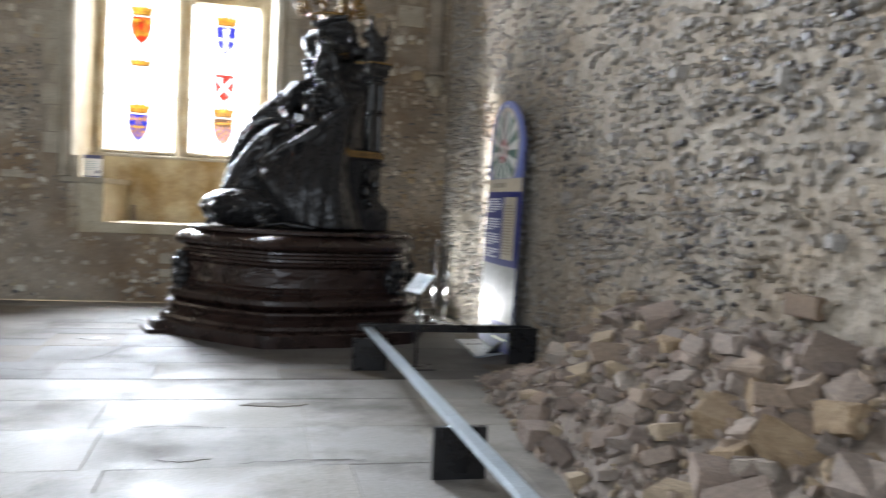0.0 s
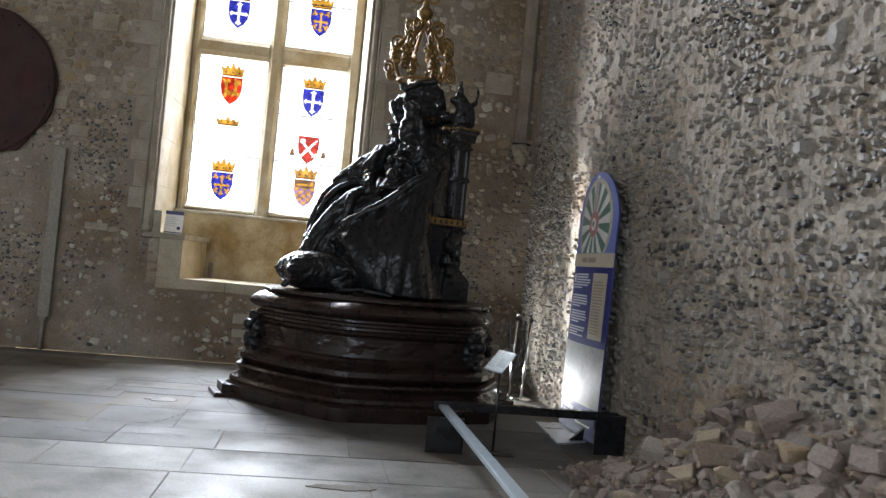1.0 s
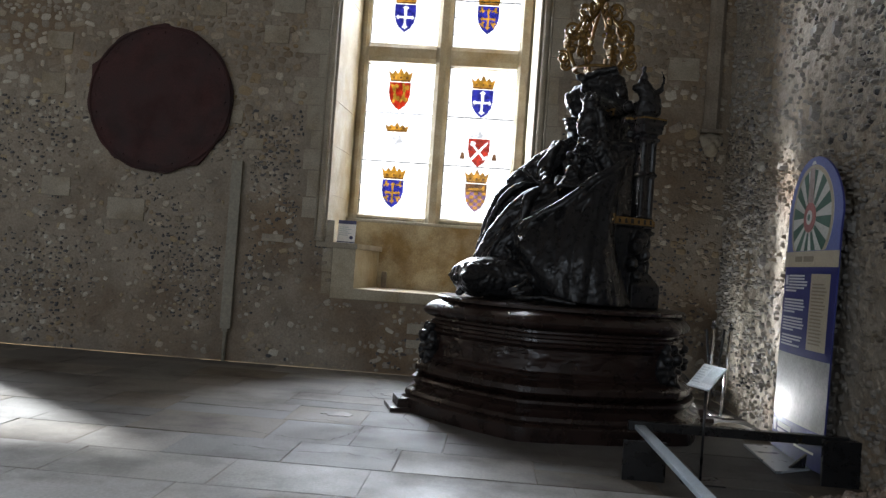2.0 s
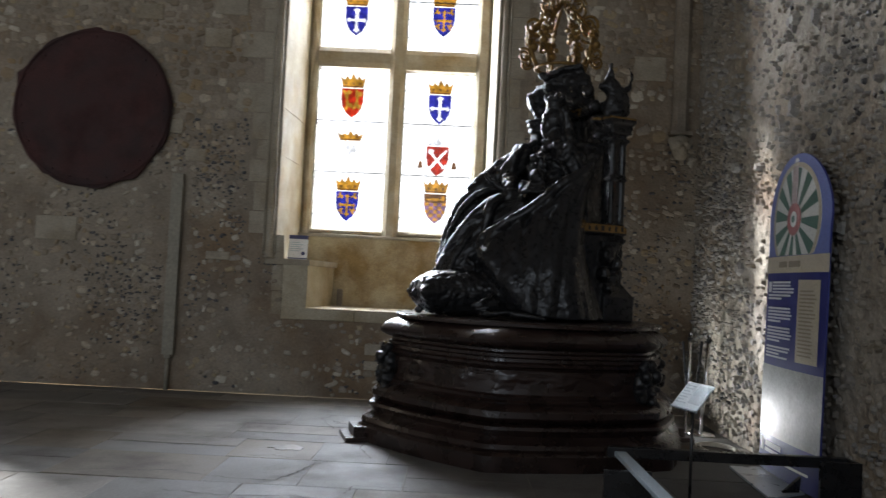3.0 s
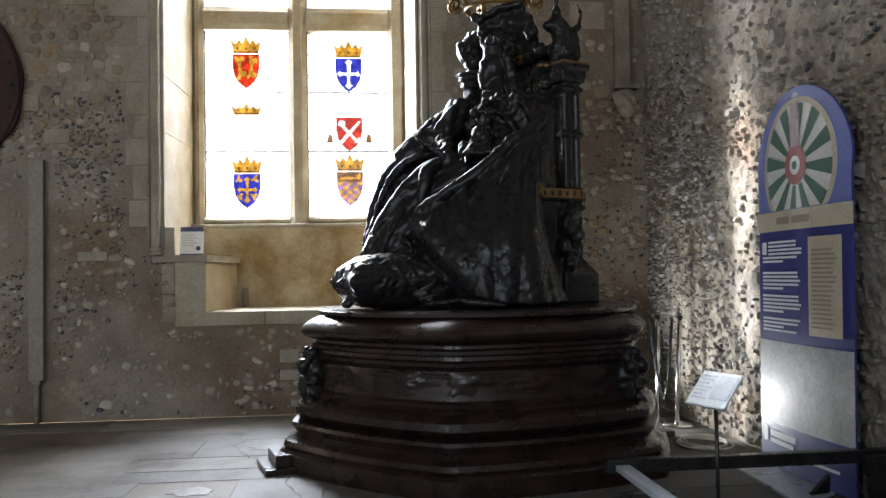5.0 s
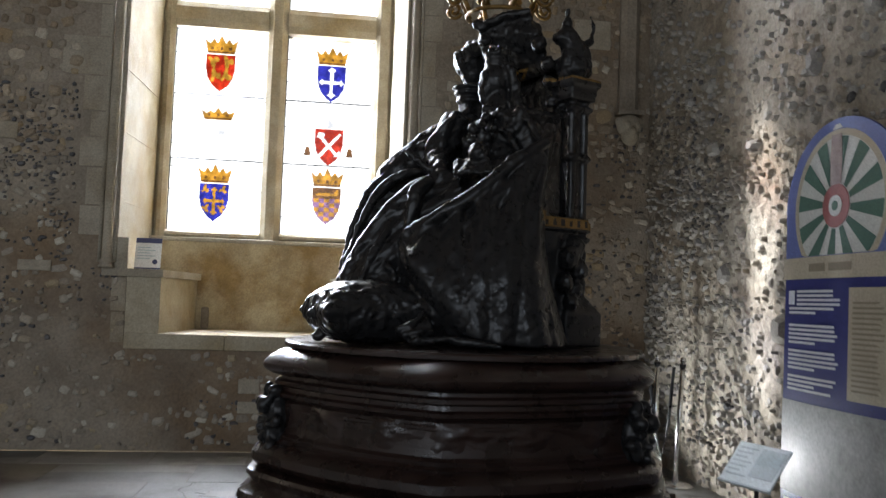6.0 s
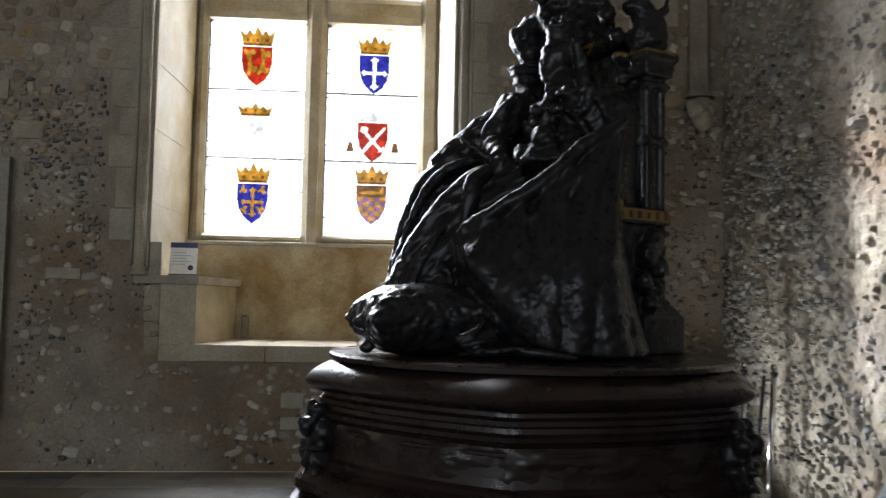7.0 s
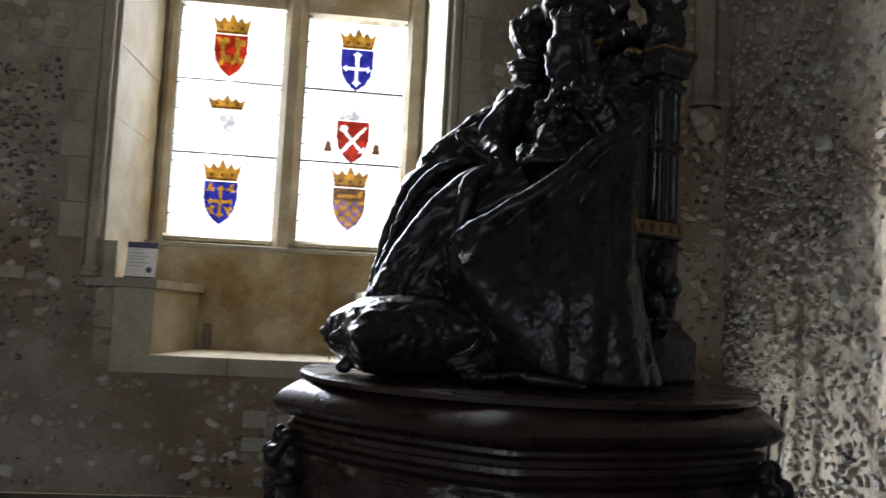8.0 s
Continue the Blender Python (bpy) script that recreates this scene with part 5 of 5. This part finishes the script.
    nr = np.empty(len(co) * 3)
    me.vertices.foreach_get("normal", nr)
    nr = nr.reshape(-1, 3)
    d = np.zeros(len(co))
    for i, (x, y, z) in enumerate(co):
        n3 = noise.noise(Vector((x * 17, y * 17, z * 17 + 4)))
        n4 = noise.noise(Vector((x * 38, y * 38, z * 38)))
        if x < 0.42 and z < 1.66 and y < 10.25:
            n2 = noise.noise(Vector((x * 9, y * 9, z * 9 + 9)))
            d[i] = 0.020 * (0.3 - abs(n2)) + 0.018 * (0.3 - abs(n3)) + 0.004 * n4
        elif z < 2.98 and x < 1.42 and y < 10.8:
            along, across = 0.80 * x + 0.60 * z, 0.60 * x - 0.80 * z
            f1 = noise.noise(Vector((across * 8, y * 6, along * 2.6)))
            f2 = noise.noise(Vector((across * 19, y * 14, along * 7 + 5)))
            lit = 1.0 if across < -1.45 + 0.55 * max(0.0, 0.6 - x) else 0.35
            d[i] = lit * (0.026 * (0.28 - abs(f1)) + 0.016 * (0.28 - abs(f2)))
            if z > 2.4 and x < 1.1:
                d[i] += 0.008 * n3 + 0.005 * n4
            if 0.55 < x < 1.24 and 1.30 < z < 1.66 and y < 9.7:
                d[i] += 0.004 * (0.3 - abs(n3)) + 0.005 * n4
        else:
            d[i] = 0.002 * n3 + 0.001 * n4
            if z > 3.26 or (x > 1.4 and z < 2.02 and z > 1.5) or (1.06 < x < 1.44 and z > 2.7):
                d[i] = 0.013 * n3 + 0.006 * n4
        if 2.98 < z < 3.36 and 0.76 < x < 1.02 and 10.15 < y < 10.45:
            d[i] = 0.0005 * n4
    co = co + nr * d[:, None]
    co[:, 2] = np.maximum(co[:, 2], 1.193)
    me.vertices.foreach_set("co", co.ravel())
    me.update()
    me.materials.append(M_BRONZE)
    me.materials.append(M_GILT)
    for p in me.polygons:
        p.use_smooth = True
        x, y, z = p.center
        ny = p.normal.y
        if 1.16 < x < 1.72 and 2.065 < z < 2.14 and y < 10.45 and ny < -0.3 and (z < 2.08 or z > 2.125 or math.sin(x * 90) > -0.35):
            p.material_index = 1
        elif ny < -0.15 and y < 10.68 and ((0.035 < max(abs(x - 1.20), abs(z - 3.32)) < 0.052) or max(abs(x - 1.20), abs(z - 3.32)) < 0.015 or (abs(x - 1.22) < 0.02 and 3.0 < z < 3.24 and math.sin(z * 90) > -0.2)):
            p.material_index = 1
        elif 3.21 < z < 3.235 and x > 1.3 and ny < -0.4 and y < 10.3:
            p.material_index = 1
    ob = new("statue", me)
    return tagged(ob, "dark bronze statue of a robed seated ruler on a carved throne", "statue")


def scroll(c, r, turns, lift, start, axis):
    pts = []
    for i in range(22):
        t = i / 21
        a = start + turns * 2 * math.pi * t
        q = r * (1 - 0.8 * t)
        pts.append((c[0] + q * math.cos(a) * math.cos(axis), c[1] + q * math.cos(a) * math.sin(axis), c[2] + q * math.sin(a) + lift * t))
    return pts


def gilded_crown():
    cx, cy = 1.03, 10.62
    ob = thing("gilded_crown", "large openwork gilded crown of scrolls and flowers above the throne", "crown", at=(cx, cy, 3.74))

    def p(name, data):
        return part(name, data, M_GILT, ob, "", True)

    ring = [(0.26 * math.cos(2 * math.pi * i / 28), 0.26 * math.sin(2 * math.pi * i / 28), 0.06) for i in range(29)]
    p("base_ring", tube(ring, 0.018, 8))
    p("socket", lathe([(0.10, -0.10), (0.13, -0.02), (0.10, 0.03), (0.04, 0.08)], 20))
    rng = random.Random(12)
    for k in range(8):
        a = 2 * math.pi * k / 8 + 0.2
        ca, sa = math.cos(a), math.sin(a)
        pts = []
        for i in range(18):
            t = i / 17
            r = 0.26 + 0.17 * math.sin(math.pi * min(1, t * 1.25)) - 0.24 * t
            pts.append((ca * r, sa * r, 0.08 + 0.78 * t))
        p("arch", tube(pts, 0.022, 7))
        p("scroll", tube(scroll((ca * 0.40, sa * 0.40, 0.17), 0.075, 1.6, 0.0, rng.uniform(0, 6), a), 0.016, 6))
        p("scroll", tube(scroll((ca * 0.30, sa * 0.30, 0.48), 0.12, 1.7, 0.02, rng.uniform(0, 6), a), 0.017, 6))
        p("scroll", tube(scroll((ca * 0.18, sa * 0.18, 0.70), 0.09, 1.5, 0.04, rng.uniform(0, 6), a), 0.014, 6))
        fl = [ball((ca * 0.36, sa * 0.36, 0.36), 0.035, 8)]
        for j in range(6):
            b = 2 * math.pi * j / 6
            fl.append(ball((ca * 0.36 - sa * 0.06 * math.cos(b), sa * 0.36 + ca * 0.06 * math.cos(b), 0.36 + 0.06 * math.sin(b)), 0.03, 8))
        p("flower", joined(*fl))
        p("knob", ball((ca * (0.30 + 0.1 * (k % 2)), sa * (0.30 + 0.1 * (k % 2)), 0.27), 0.045, 8))
    p("finial", lathe([(0.03, 0.80), (0.09, 0.86), (0.10, 0.92), (0.05, 0.98), (0.03, 1.05), (0.06, 1.10), (0.03, 1.16), (0.02, 1.30), (0.035, 1.34), (0.005, 1.42)], 14))
    for s in (-1, 1):
        p("finial_scroll", tube(scroll((s * 0.10, 0, 1.08), 0.10, 1.4, 0.06, 1.0 if s > 0 else 2.2, 0.0), 0.016, 6))


# ---- things in the corner ----
def barrier():
    ob = thing("low_barrier", "low gloss-black rail barrier on square black boards", "barrier", at=(1.3, 7.8, 0))

    def p(name, data, mat=M_BLACK, label=""):
        o = part(name, data, mat, ob, label)
        o.matrix_parent_inverse = Matrix.Translation(-Vector(ob.location))

    # the two long rails are pale blue-grey all over, the cross rail black
    p("rail", boxes((1.245, 1.330, 4.655, 8.05, 0.300, 0.335), bevel=0.006), M_RAILTOP, "pale blue-grey rail")
    p("rail", boxes((1.245, 1.330, 1.2, 4.65, 0.300, 0.335), bevel=0.006), M_RAILTOP, "pale blue-grey rail")
    p("rail", boxes((1.20, 2.96, 8.055, 8.135, 0.285, 0.36), bevel=0.006))
    for x0, x1, y in ((1.155, 1.465, 4.52), (1.085, 1.405, 7.56), (1.16, 1.47, 1.6)):
        p("board", boxes((x0, x1, y, y + 0.04, 0.0, 0.298), bevel=0.004))
    p("board", boxes((2.68, 2.97, 7.90, 7.94, 0.0, 0.36), bevel=0.004))
    p("board", boxes((2.93, 2.97, 7.945, 8.05, 0.0, 0.36), bevel=0.004))


def label_stand():
    ob = thing("label_stand", "slim black stand with a small tilted pale-blue information board", "sign", at=(1.70, 7.70, 0))
    part("base_plate", boxes((-0.16, 0.16, -0.13, 0.13, 0.0, 0.012), bevel=0.004), M_BLACK, ob)
    part("pole", lathe([(0.011, 0.012), (0.011, 0.76)], 10), M_BLACK, ob, smooth=True)
    tilt = Matrix.Translation((0.0, 0.02, 0.80)) @ Matrix.Rotation(radians(-72), 4, "Z") @ Matrix.Rotation(radians(50), 4, "X")
    b = part("board", boxes((-0.15, 0.15, -0.11, 0.11, -0.008, 0.0), bevel=0.002), M_LABEL, ob, "pale-blue printed board")
    b.matrix_local = tilt
    s = part("shaded_block", boxes((0.0, 0.135, -0.06, 0.09, 0.0005, 0.0025)), M_LABEL2, b)
    part("lip", boxes((-0.15, 0.15, -0.114, -0.106, -0.012, 0.006)), M_LABEL2, b)
    for k in range(7):
        part("text_line", boxes((-0.13, -0.02 - 0.02 * (k % 3), 0.075 - 0.024 * k, 0.083 - 0.024 * k, 0.0005, 0.002)), M_LABEL2, b)


BY, BHALF = 8.78, 0.60


def ban(s, z, off=0.0):
    """A point on the curved banner: s across (plus is towards the window wall), z up."""
    k = s / BHALF
    return (2.755 + 0.05 * z / 2.7 + 0.03 * k * k - off, BY + s, z)


def patch(rows, off, thick=0.0015):
    """A sheet that follows the banner; rows of (z, s_left, s_right)."""
    m = 14
    verts, faces = [], []
    for layer in (off + thick, off):
        for z, a, b in rows:
            for i in range(m + 1):
                verts.append(ban(a + (b - a) * i / m, z, layer))
    n = len(rows)
    w = m + 1
    N = n * w
    for j in range(n - 1):
        for i in range(m):
            q = j * w + i
            faces.append((q, q + 1, q + 1 + w, q + w))
            faces.append((N + q, N + q + w, N + q + 1 + w, N + q + 1))
    rim = [i for i in range(w)] + [j * w + m for j in range(1, n)] + [(n - 1) * w + i for i in range(m - 1, -1, -1)] + [j * w for j in range(n - 2, 0, -1)]
    for a, b in zip(rim, rim[1:] + rim[:1]):
        faces.append((a, a + N, b + N, b))
    return verts, faces


def arch_half(z):
    """Half width of the pointed round top."""
    if z < 2.18:
        return BHALF
    t = (z - 2.18) / 0.52
    return BHALF * math.sqrt(max(0.0, 1 - t ** 1.75)) + 0.012


def banner():
    ob = thing("display_banner", "tall curved blue banner with a painted wheel at its arched top", "banner", at=(2.75, BY, 0))

    def p(name, data, mat, parent=None, label=""):
        o = part(name, data, mat, parent or ob, label)
        if parent is None:
            o.matrix_parent_inverse = Matrix.Translation(-Vector(ob.location))
        return o

    zs = [0.03, 0.3, 0.6, 0.93, 1.3, 1.7, 1.86, 2.05, 2.18] + [2.18 + 0.52 * math.sin(math.pi / 2 * i / 12) for i in range(1, 13)]
    sheet = p("sheet", patch([(z, -arch_half(z), arch_half(z)) for z in zs], -0.012, 0.012), M_BLUE, None, "curved printed panel")
    H = BHALF
    p("arched_top", patch([(z, -arch_half(z) + 0.004, arch_half(z) - 0.004) for z in zs[6:]], 0.002), M_PALEBLUE, sheet)
    p("beige_band", patch([(1.72, -H - 0.015, H + 0.015), (1.80, -H - 0.015, H + 0.015), (1.86, -H - 0.015, H + 0.015)], 0.006), M_BEIGE, sheet)
    for a, b in ((0.28, 0.10), (0.06, -0.16)):
        p("band_lettering", patch([(1.765, b, a), (1.815, b, a)], 0.009), M_DIM, sheet)
    p("photo", patch([(0.34, -H, H), (0.6, -H, H), (0.93, -H, H)], 0.002), M_GREY, sheet, "grey photographic panel")
    # wheel
    cz, R, floor_z = 2.16, 0.47, 1.865

    def rr(a, r):
        s = math.sin(a)
        return min(r, (cz - floor_z) / -s) if s < -0.05 else r

    def ring(r0, r1, a0, a1, off, k=6, m=6):
        v, f = [], []
        for layer in (off, off - 0.002):
            for i in range(k + 1):
                a = a0 + (a1 - a0) * i / k
                for j in range(m + 1):
                    q = rr(a, r0 + (r1 - r0) * j / m)
                    v.append(ban(q * math.cos(a), cz + q * math.sin(a), layer))
        w, n = m + 1, (m + 1) * (k + 1)
        for i in range(k):
            for j in range(m):
                o = i * w + j
                f.append((o, o + 1, o + w + 1, o + w))
                f.append((n + o, n + o + w, n + o + w + 1, n + o + 1))
            o = i * w + m
            f.append((o, n + o, n + o + w, o + w))
        return v, f

    wheel = p("wheel", ring(0.0, R, 0, 2 * math.pi, 0.006, 96), M_CREAM, sheet, "green and white radiating wheel")
    p("wheel_rim", ring(R - 0.04, R, 0, 2 * math.pi, 0.009, 96), M_BEIGE, wheel)
    for k in range(24):
        if k % 2 == 0:
            a = 2 * math.pi * (k + 0.5) / 24
            p("sector", ring(0.14, R - 0.045, a - math.pi / 24, a + math.pi / 24, 0.009), M_GREEN, wheel)
    p("hub", ring(0.0, 0.135, 0, 2 * math.pi, 0.012, 40), M_RED, wheel)
    p("hub_eye", ring(0.0, 0.065, 0, 2 * math.pi, 0.015, 30), M_CREAM, wheel)
    p("hub_dot", ring(0.0, 0.03, 0, 2 * math.pi, 0.018, 20), M_GREEN, wheel)
    p("painted_panel", patch([(cz + 0.13, -0.055, 0.055), (cz + 0.28, -0.06, 0.06), (cz + R - 0.03, -0.05, 0.05)], 0.012), M_PANEL, wheel)
    p("emblem", patch([(2.635, -0.05, 0.05), (2.665, -0.02, 0.02)], 0.006), M_CREAM, sheet)
    # printed text as plain lines
    rng = random.Random(2)
    z = 1.64
    k = 0
    while z > 0.99:
        if k not in (6, 7, 13, 19):
            right = -0.06 + rng.uniform(0, 0.08) if k not in (5, 12, 18, 22) else 0.2
            left = 0.53 if k > 3 else 0.43
            p("text_line", patch([(z - 0.008, right, left), (z + 0.008, right, left)], 0.004), M_TEXT, sheet)
        z -= 0.0275
        k += 1
    p("text_initial", patch([(1.555, 0.46, 0.54), (1.645, 0.46, 0.54)], 0.004), M_TEXT, sheet)
    p("side_panel", patch([(1.0, -0.50, -0.14), (1.3, -0.50, -0.14), (1.66, -0.50, -0.14)], 0.004), M_BEIGE, sheet)
    for k in range(18):
        zz = 1.57 - 0.03 * k
        p("side_line", patch([(zz - 0.006, -0.46 + 0.08 * rng.random(), -0.18), (zz + 0.006, -0.46 + 0.08 * rng.random(), -0.18)], 0.007), M_DIM, sheet)
    # footer marks
    p("footer_mark", patch([(0.19, 0.47, 0.54), (0.30, 0.46, 0.55)], 0.004), M_TEXT, sheet)
    p("footer_line", patch([(0.24, 0.05, 0.42), (0.285, 0.05, 0.42)], 0.004), M_TEXT, sheet)
    p("footer_line", patch([(0.195, 0.08, 0.42), (0.225, 0.08, 0.42)], 0.004), M_TEXT, sheet)
    p("footer_line", patch([(0.15, -0.45, -0.05), (0.17, -0.45, -0.05)], 0.004), M_TEXT, sheet)
    # flat steel foot
    bm = bmesh.new()
    lo = [bm.verts.new(v) for v in ((2.78, 9.32, 0.005), (2.50, 9.29, 0.005), (2.43, 8.18, 0.005), (2.79, 8.42, 0.005))]
    bm.faces.new(lo)
    ex = bmesh.ops.extrude_face_region(bm, geom=bm.faces[:])
    bmesh.ops.translate(bm, verts=[g for g in ex["geom"] if isinstance(g, bmesh.types.BMVert)], vec=(0, 0, 0.018))
    p("foot_plate", bm, M_STEEL, None, "flat grey steel foot")
    p("foot_bracket", hull([(2.74, 8.40, 0.024), (2.60, 8.36, 0.024), (2.75, 8.40, 0.14), (2.74, 8.44, 0.024), (2.75, 8.44, 0.14), (2.60, 8.40, 0.024)]), M_BLACK)


def stanchions():
    base = None
    for k, (x, y, lean) in enumerate(((2.74, 10.95, 3.0), (2.63, 11.15, 1.0), (2.30, 11.55, 2.0))):
        m = Matrix.Translation((x, y, 0)) @ Matrix.Rotation(radians(lean), 4, "Y")
        if base is None:
            base = thing("barrier_post", "slim chrome queue post with a round weighted base", "post", "spare queue posts")
            part("weighted_base", lathe([(0.15, 0.0), (0.15, 0.012), (0.12, 0.03), (0.03, 0.045)], 24), M_CHROME, base, smooth=True)
            part("tube", lathe([(0.022, 0.03), (0.022, 1.05)], 14), M_CHROME, base, smooth=True)
            part("collar", lathe([(0.028, 1.0), (0.028, 1.03)], 14), M_BLACK, base, smooth=True)
            part("cap", lathe([(0.026, 1.05), (0.028, 1.06), (0.022, 1.085), (0.008, 1.09)], 14), M_CHROME, base, smooth=True)
            base.matrix_world = m
        else:
            copy_thing(base, m)
    st = thing("barrier_strap", "black belt folded between two chrome posts", "belt", at=(2.65, 11.05, 0.5))
    part("strap", joined(tube([(0.07, -0.09, 0.50), (0.05, -0.03, 0.0), (0.02, 0.04, -0.30), (-0.03, 0.08, 0.0), (-0.08, 0.10, 0.48)], 0.014, 6)), M_BLACK, st)


def uplighter():
    ob = thing("uplighter", "small black uplighter tilted up on a bracket on the floor", "lamp", at=(UP_AT[0], UP_AT[1], 0))
    aim = look(UP_AT, UP_TO)
    aim.translation = aim.translation - Vector((UP_AT[0], UP_AT[1], 0))
    h = part("housing", boxes((-0.13, 0.13, -0.095, -0.075, -0.012, 0.07), (-0.13, 0.13, 0.075, 0.095, -0.012, 0.07), (-0.13, -0.11, -0.075, 0.075, -0.012, 0.07),
                              (0.11, 0.13, -0.075, 0.075, -0.012, 0.07), (-0.13, 0.13, -0.095, 0.095, 0.071, 0.085), bevel=0.003), M_BLACK, ob)
    h.matrix_local = aim
    g = part("lens", boxes((-0.109, 0.109, -0.074, 0.074, 0.012, 0.018)), M_LAMP, ob, "glowing white lens")
    g.matrix_local = aim
    part("bracket", boxes((-0.15, -0.135, -0.02, 0.02, 0.0, 0.22), (0.135, 0.15, -0.02, 0.02, 0.0, 0.22), (-0.15, 0.15, -0.03, 0.03, 0.0, 0.008)), M_BLACK, ob)


def cable():
    ob = thing("cable_coil", "loose coil of pale cable lying on the floor by the wall", "cable", at=(2.62, 10.05, 0))
    pts = []
    for i in range(120):
        a = i * 0.19
        r = 0.20 + 0.03 * math.sin(a * 0.7) + 0.02 * math.sin(a * 2.3)
        pts.append((r * math.cos(a) * 0.9, r * 1.2 * math.sin(a), 0.012 + 0.012 * (a / 6.28 % 1.0) + 0.006 * (i // 33)))
    part("cable", tube(pts, 0.009, 6), M_CABLE, ob, smooth=True)


def wall_disc():
    ob = thing("wall_disc", "large dark rust-brown round metal disc hanging on the flint wall", "wall disc", at=(-4.62, WALL_Y, 3.47))
    verts, faces = [], []
    n = 96
    prof = [(1.0, -0.03), (1.0, -0.075), (0.95, -0.085), (0.90, -0.07), (0.5, -0.055), (0.12, -0.06)]
    for i in range(n):
        a = 2 * math.pi * i / n
        e = 1.0 + 0.012 * math.sin(12 * a) + 0.02 * noise.noise(Vector((3 * math.cos(a), 3 * math.sin(a), 0)))
        for b, dpt in ((1.57, 0.03), (2.75, 0.045), (2.45, -0.02), (4.1, 0.03), (5.3, 0.03)):
            e += dpt * math.exp(-((a - b) / 0.06) ** 2)
        for r, y in prof:
            verts.append((r * e * math.cos(a), y, r * e * math.sin(a)))
    k = len(prof)
    for i in range(n):
        j = (i + 1) % n
        for q in range(k - 1):
            faces.append((i * k + q, i * k + q + 1, j * k + q + 1, j * k + q))
    faces.append([i * k + k - 1 for i in range(n)])
    faces.append([i * k for i in range(n)][::-1])
    part("disc", (verts, faces), M_RUST, ob, smooth=False)
    part("rim", joined(tube([(0.97 * math.cos(2 * math.pi * i / 64), -0.085, 0.97 * math.sin(2 * math.pi * i / 64)) for i in range(65)], 0.02, 6)), M_RUST, ob)
    for i in range(24):
        a = 2 * math.pi * i / 24
        part("rivet", ball((0.90 * math.cos(a), -0.078, 0.90 * math.sin(a)), 0.016, 8), M_RUST, ob)
    part("hanger", boxes((-0.04, 0.04, -0.07, 0.0, 0.93, 1.03), bevel=0.008), M_RUST, ob)


def duct():
    ob = thing("wall_duct", "grey-brown boxed cable duct running down the flint wall", "duct", at=(-3.49, WALL_Y, 0))
    part("casing", boxes((-0.072, 0.072, -0.075, 0.0, 0.44, 2.70), bevel=0.006), M_DUCT, ob)
    part("joint", boxes((-0.076, 0.076, -0.079, 0.0, 1.555, 1.575), bevel=0.003), M_DUCT, ob)
    part("pipe", lathe([(0.026, 0.0), (0.026, 0.45)], 14, (0, -0.045)), M_DUCT, ob, smooth=True)
    part("clip", boxes((-0.04, 0.04, -0.08, 0.0, 0.40, 0.44), bevel=0.004), M_DUCT, ob)


def ledge_card():
    ob = thing("ledge_card", "white information card with a navy heading propped on the stone ledge", "sign", at=(-2.03, 12.72, SEAT_Z))
    tilt = Matrix.Rotation(radians(-10), 4, "X")
    c = part("card", boxes((-0.125, 0.125, -0.004, 0.0, 0.0, 0.325)), M_WHITE, ob)
    c.matrix_local = tilt
    part("heading", boxes((-0.125, 0.125, -0.007, -0.0045, 0.275, 0.325)), M_NAVY, c)
    part("footline", boxes((-0.125, 0.125, -0.007, -0.0045, 0.012, 0.025)), M_NAVY, c)
    part("mark", lathe([(0.026, -0.001), (0.026, 0.001)], 20), M_NAVY, c).matrix_local = Matrix.Translation((0.07, -0.006, 0.085)) @ Matrix.Rotation(radians(90), 4, "X")
    for k in range(5):
        part("text_line", boxes((-0.105, 0.02 + 0.05 * (k % 2), -0.006, -0.0045, 0.225 - 0.028 * k, 0.233 - 0.028 * k)), M_LABEL2, c)
    part("prop", boxes((-0.06, 0.06, 0.03, 0.075, 0.0, 0.006)), M_WHITE, ob)


def corner_respond():
    ob = thing("corner_respond", "weathered stone corner shaft standing on a carved corbel", "corbel", kind="structure", at=(2.74, WALL_Y, 3.15))
    part("shaft", prism([(-0.10, 0.0), (-0.10, -0.06), (-0.05, -0.11), (0.05, -0.11), (0.10, -0.06), (0.10, 0.0)], 0.36, 6.3), M_MORTAR, ob)
    part("abacus", boxes((-0.14, 0.14, -0.16, 0.0, 0.31, 0.36), bevel=0.012), M_MORTAR, ob)
    pts = [ball((0, -0.09, 0.2), (0.14, 0.11, 0.12), 12), ball((0.0, -0.12, 0.09), (0.10, 0.08, 0.10), 12), ball((-0.05, -0.18, 0.2), 0.035, 8), ball((0.05, -0.18, 0.2), 0.035, 8),
           ball((0, -0.2, 0.14), 0.035, 8), ball((-0.11, -0.1, 0.24), 0.05, 8), ball((0.11, -0.1, 0.24), 0.05, 8)]
    me = remeshed(pts, 0.012)
    smooth_skin(me, 4)
    me.materials.append(M_QUOIN)
    part("corbel", me, None, ob, smooth=True)


# ---- build ----
build_window()
glass_shields()
corner_respond()
duct()
wall_disc()
ledge_card()
plinth()
statue()
gilded_crown()
barrier()
label_stand()
banner()
stanchions()
uplighter()
cable()
rubble_footing()
north_stones()
east_stones()
lay_floor()
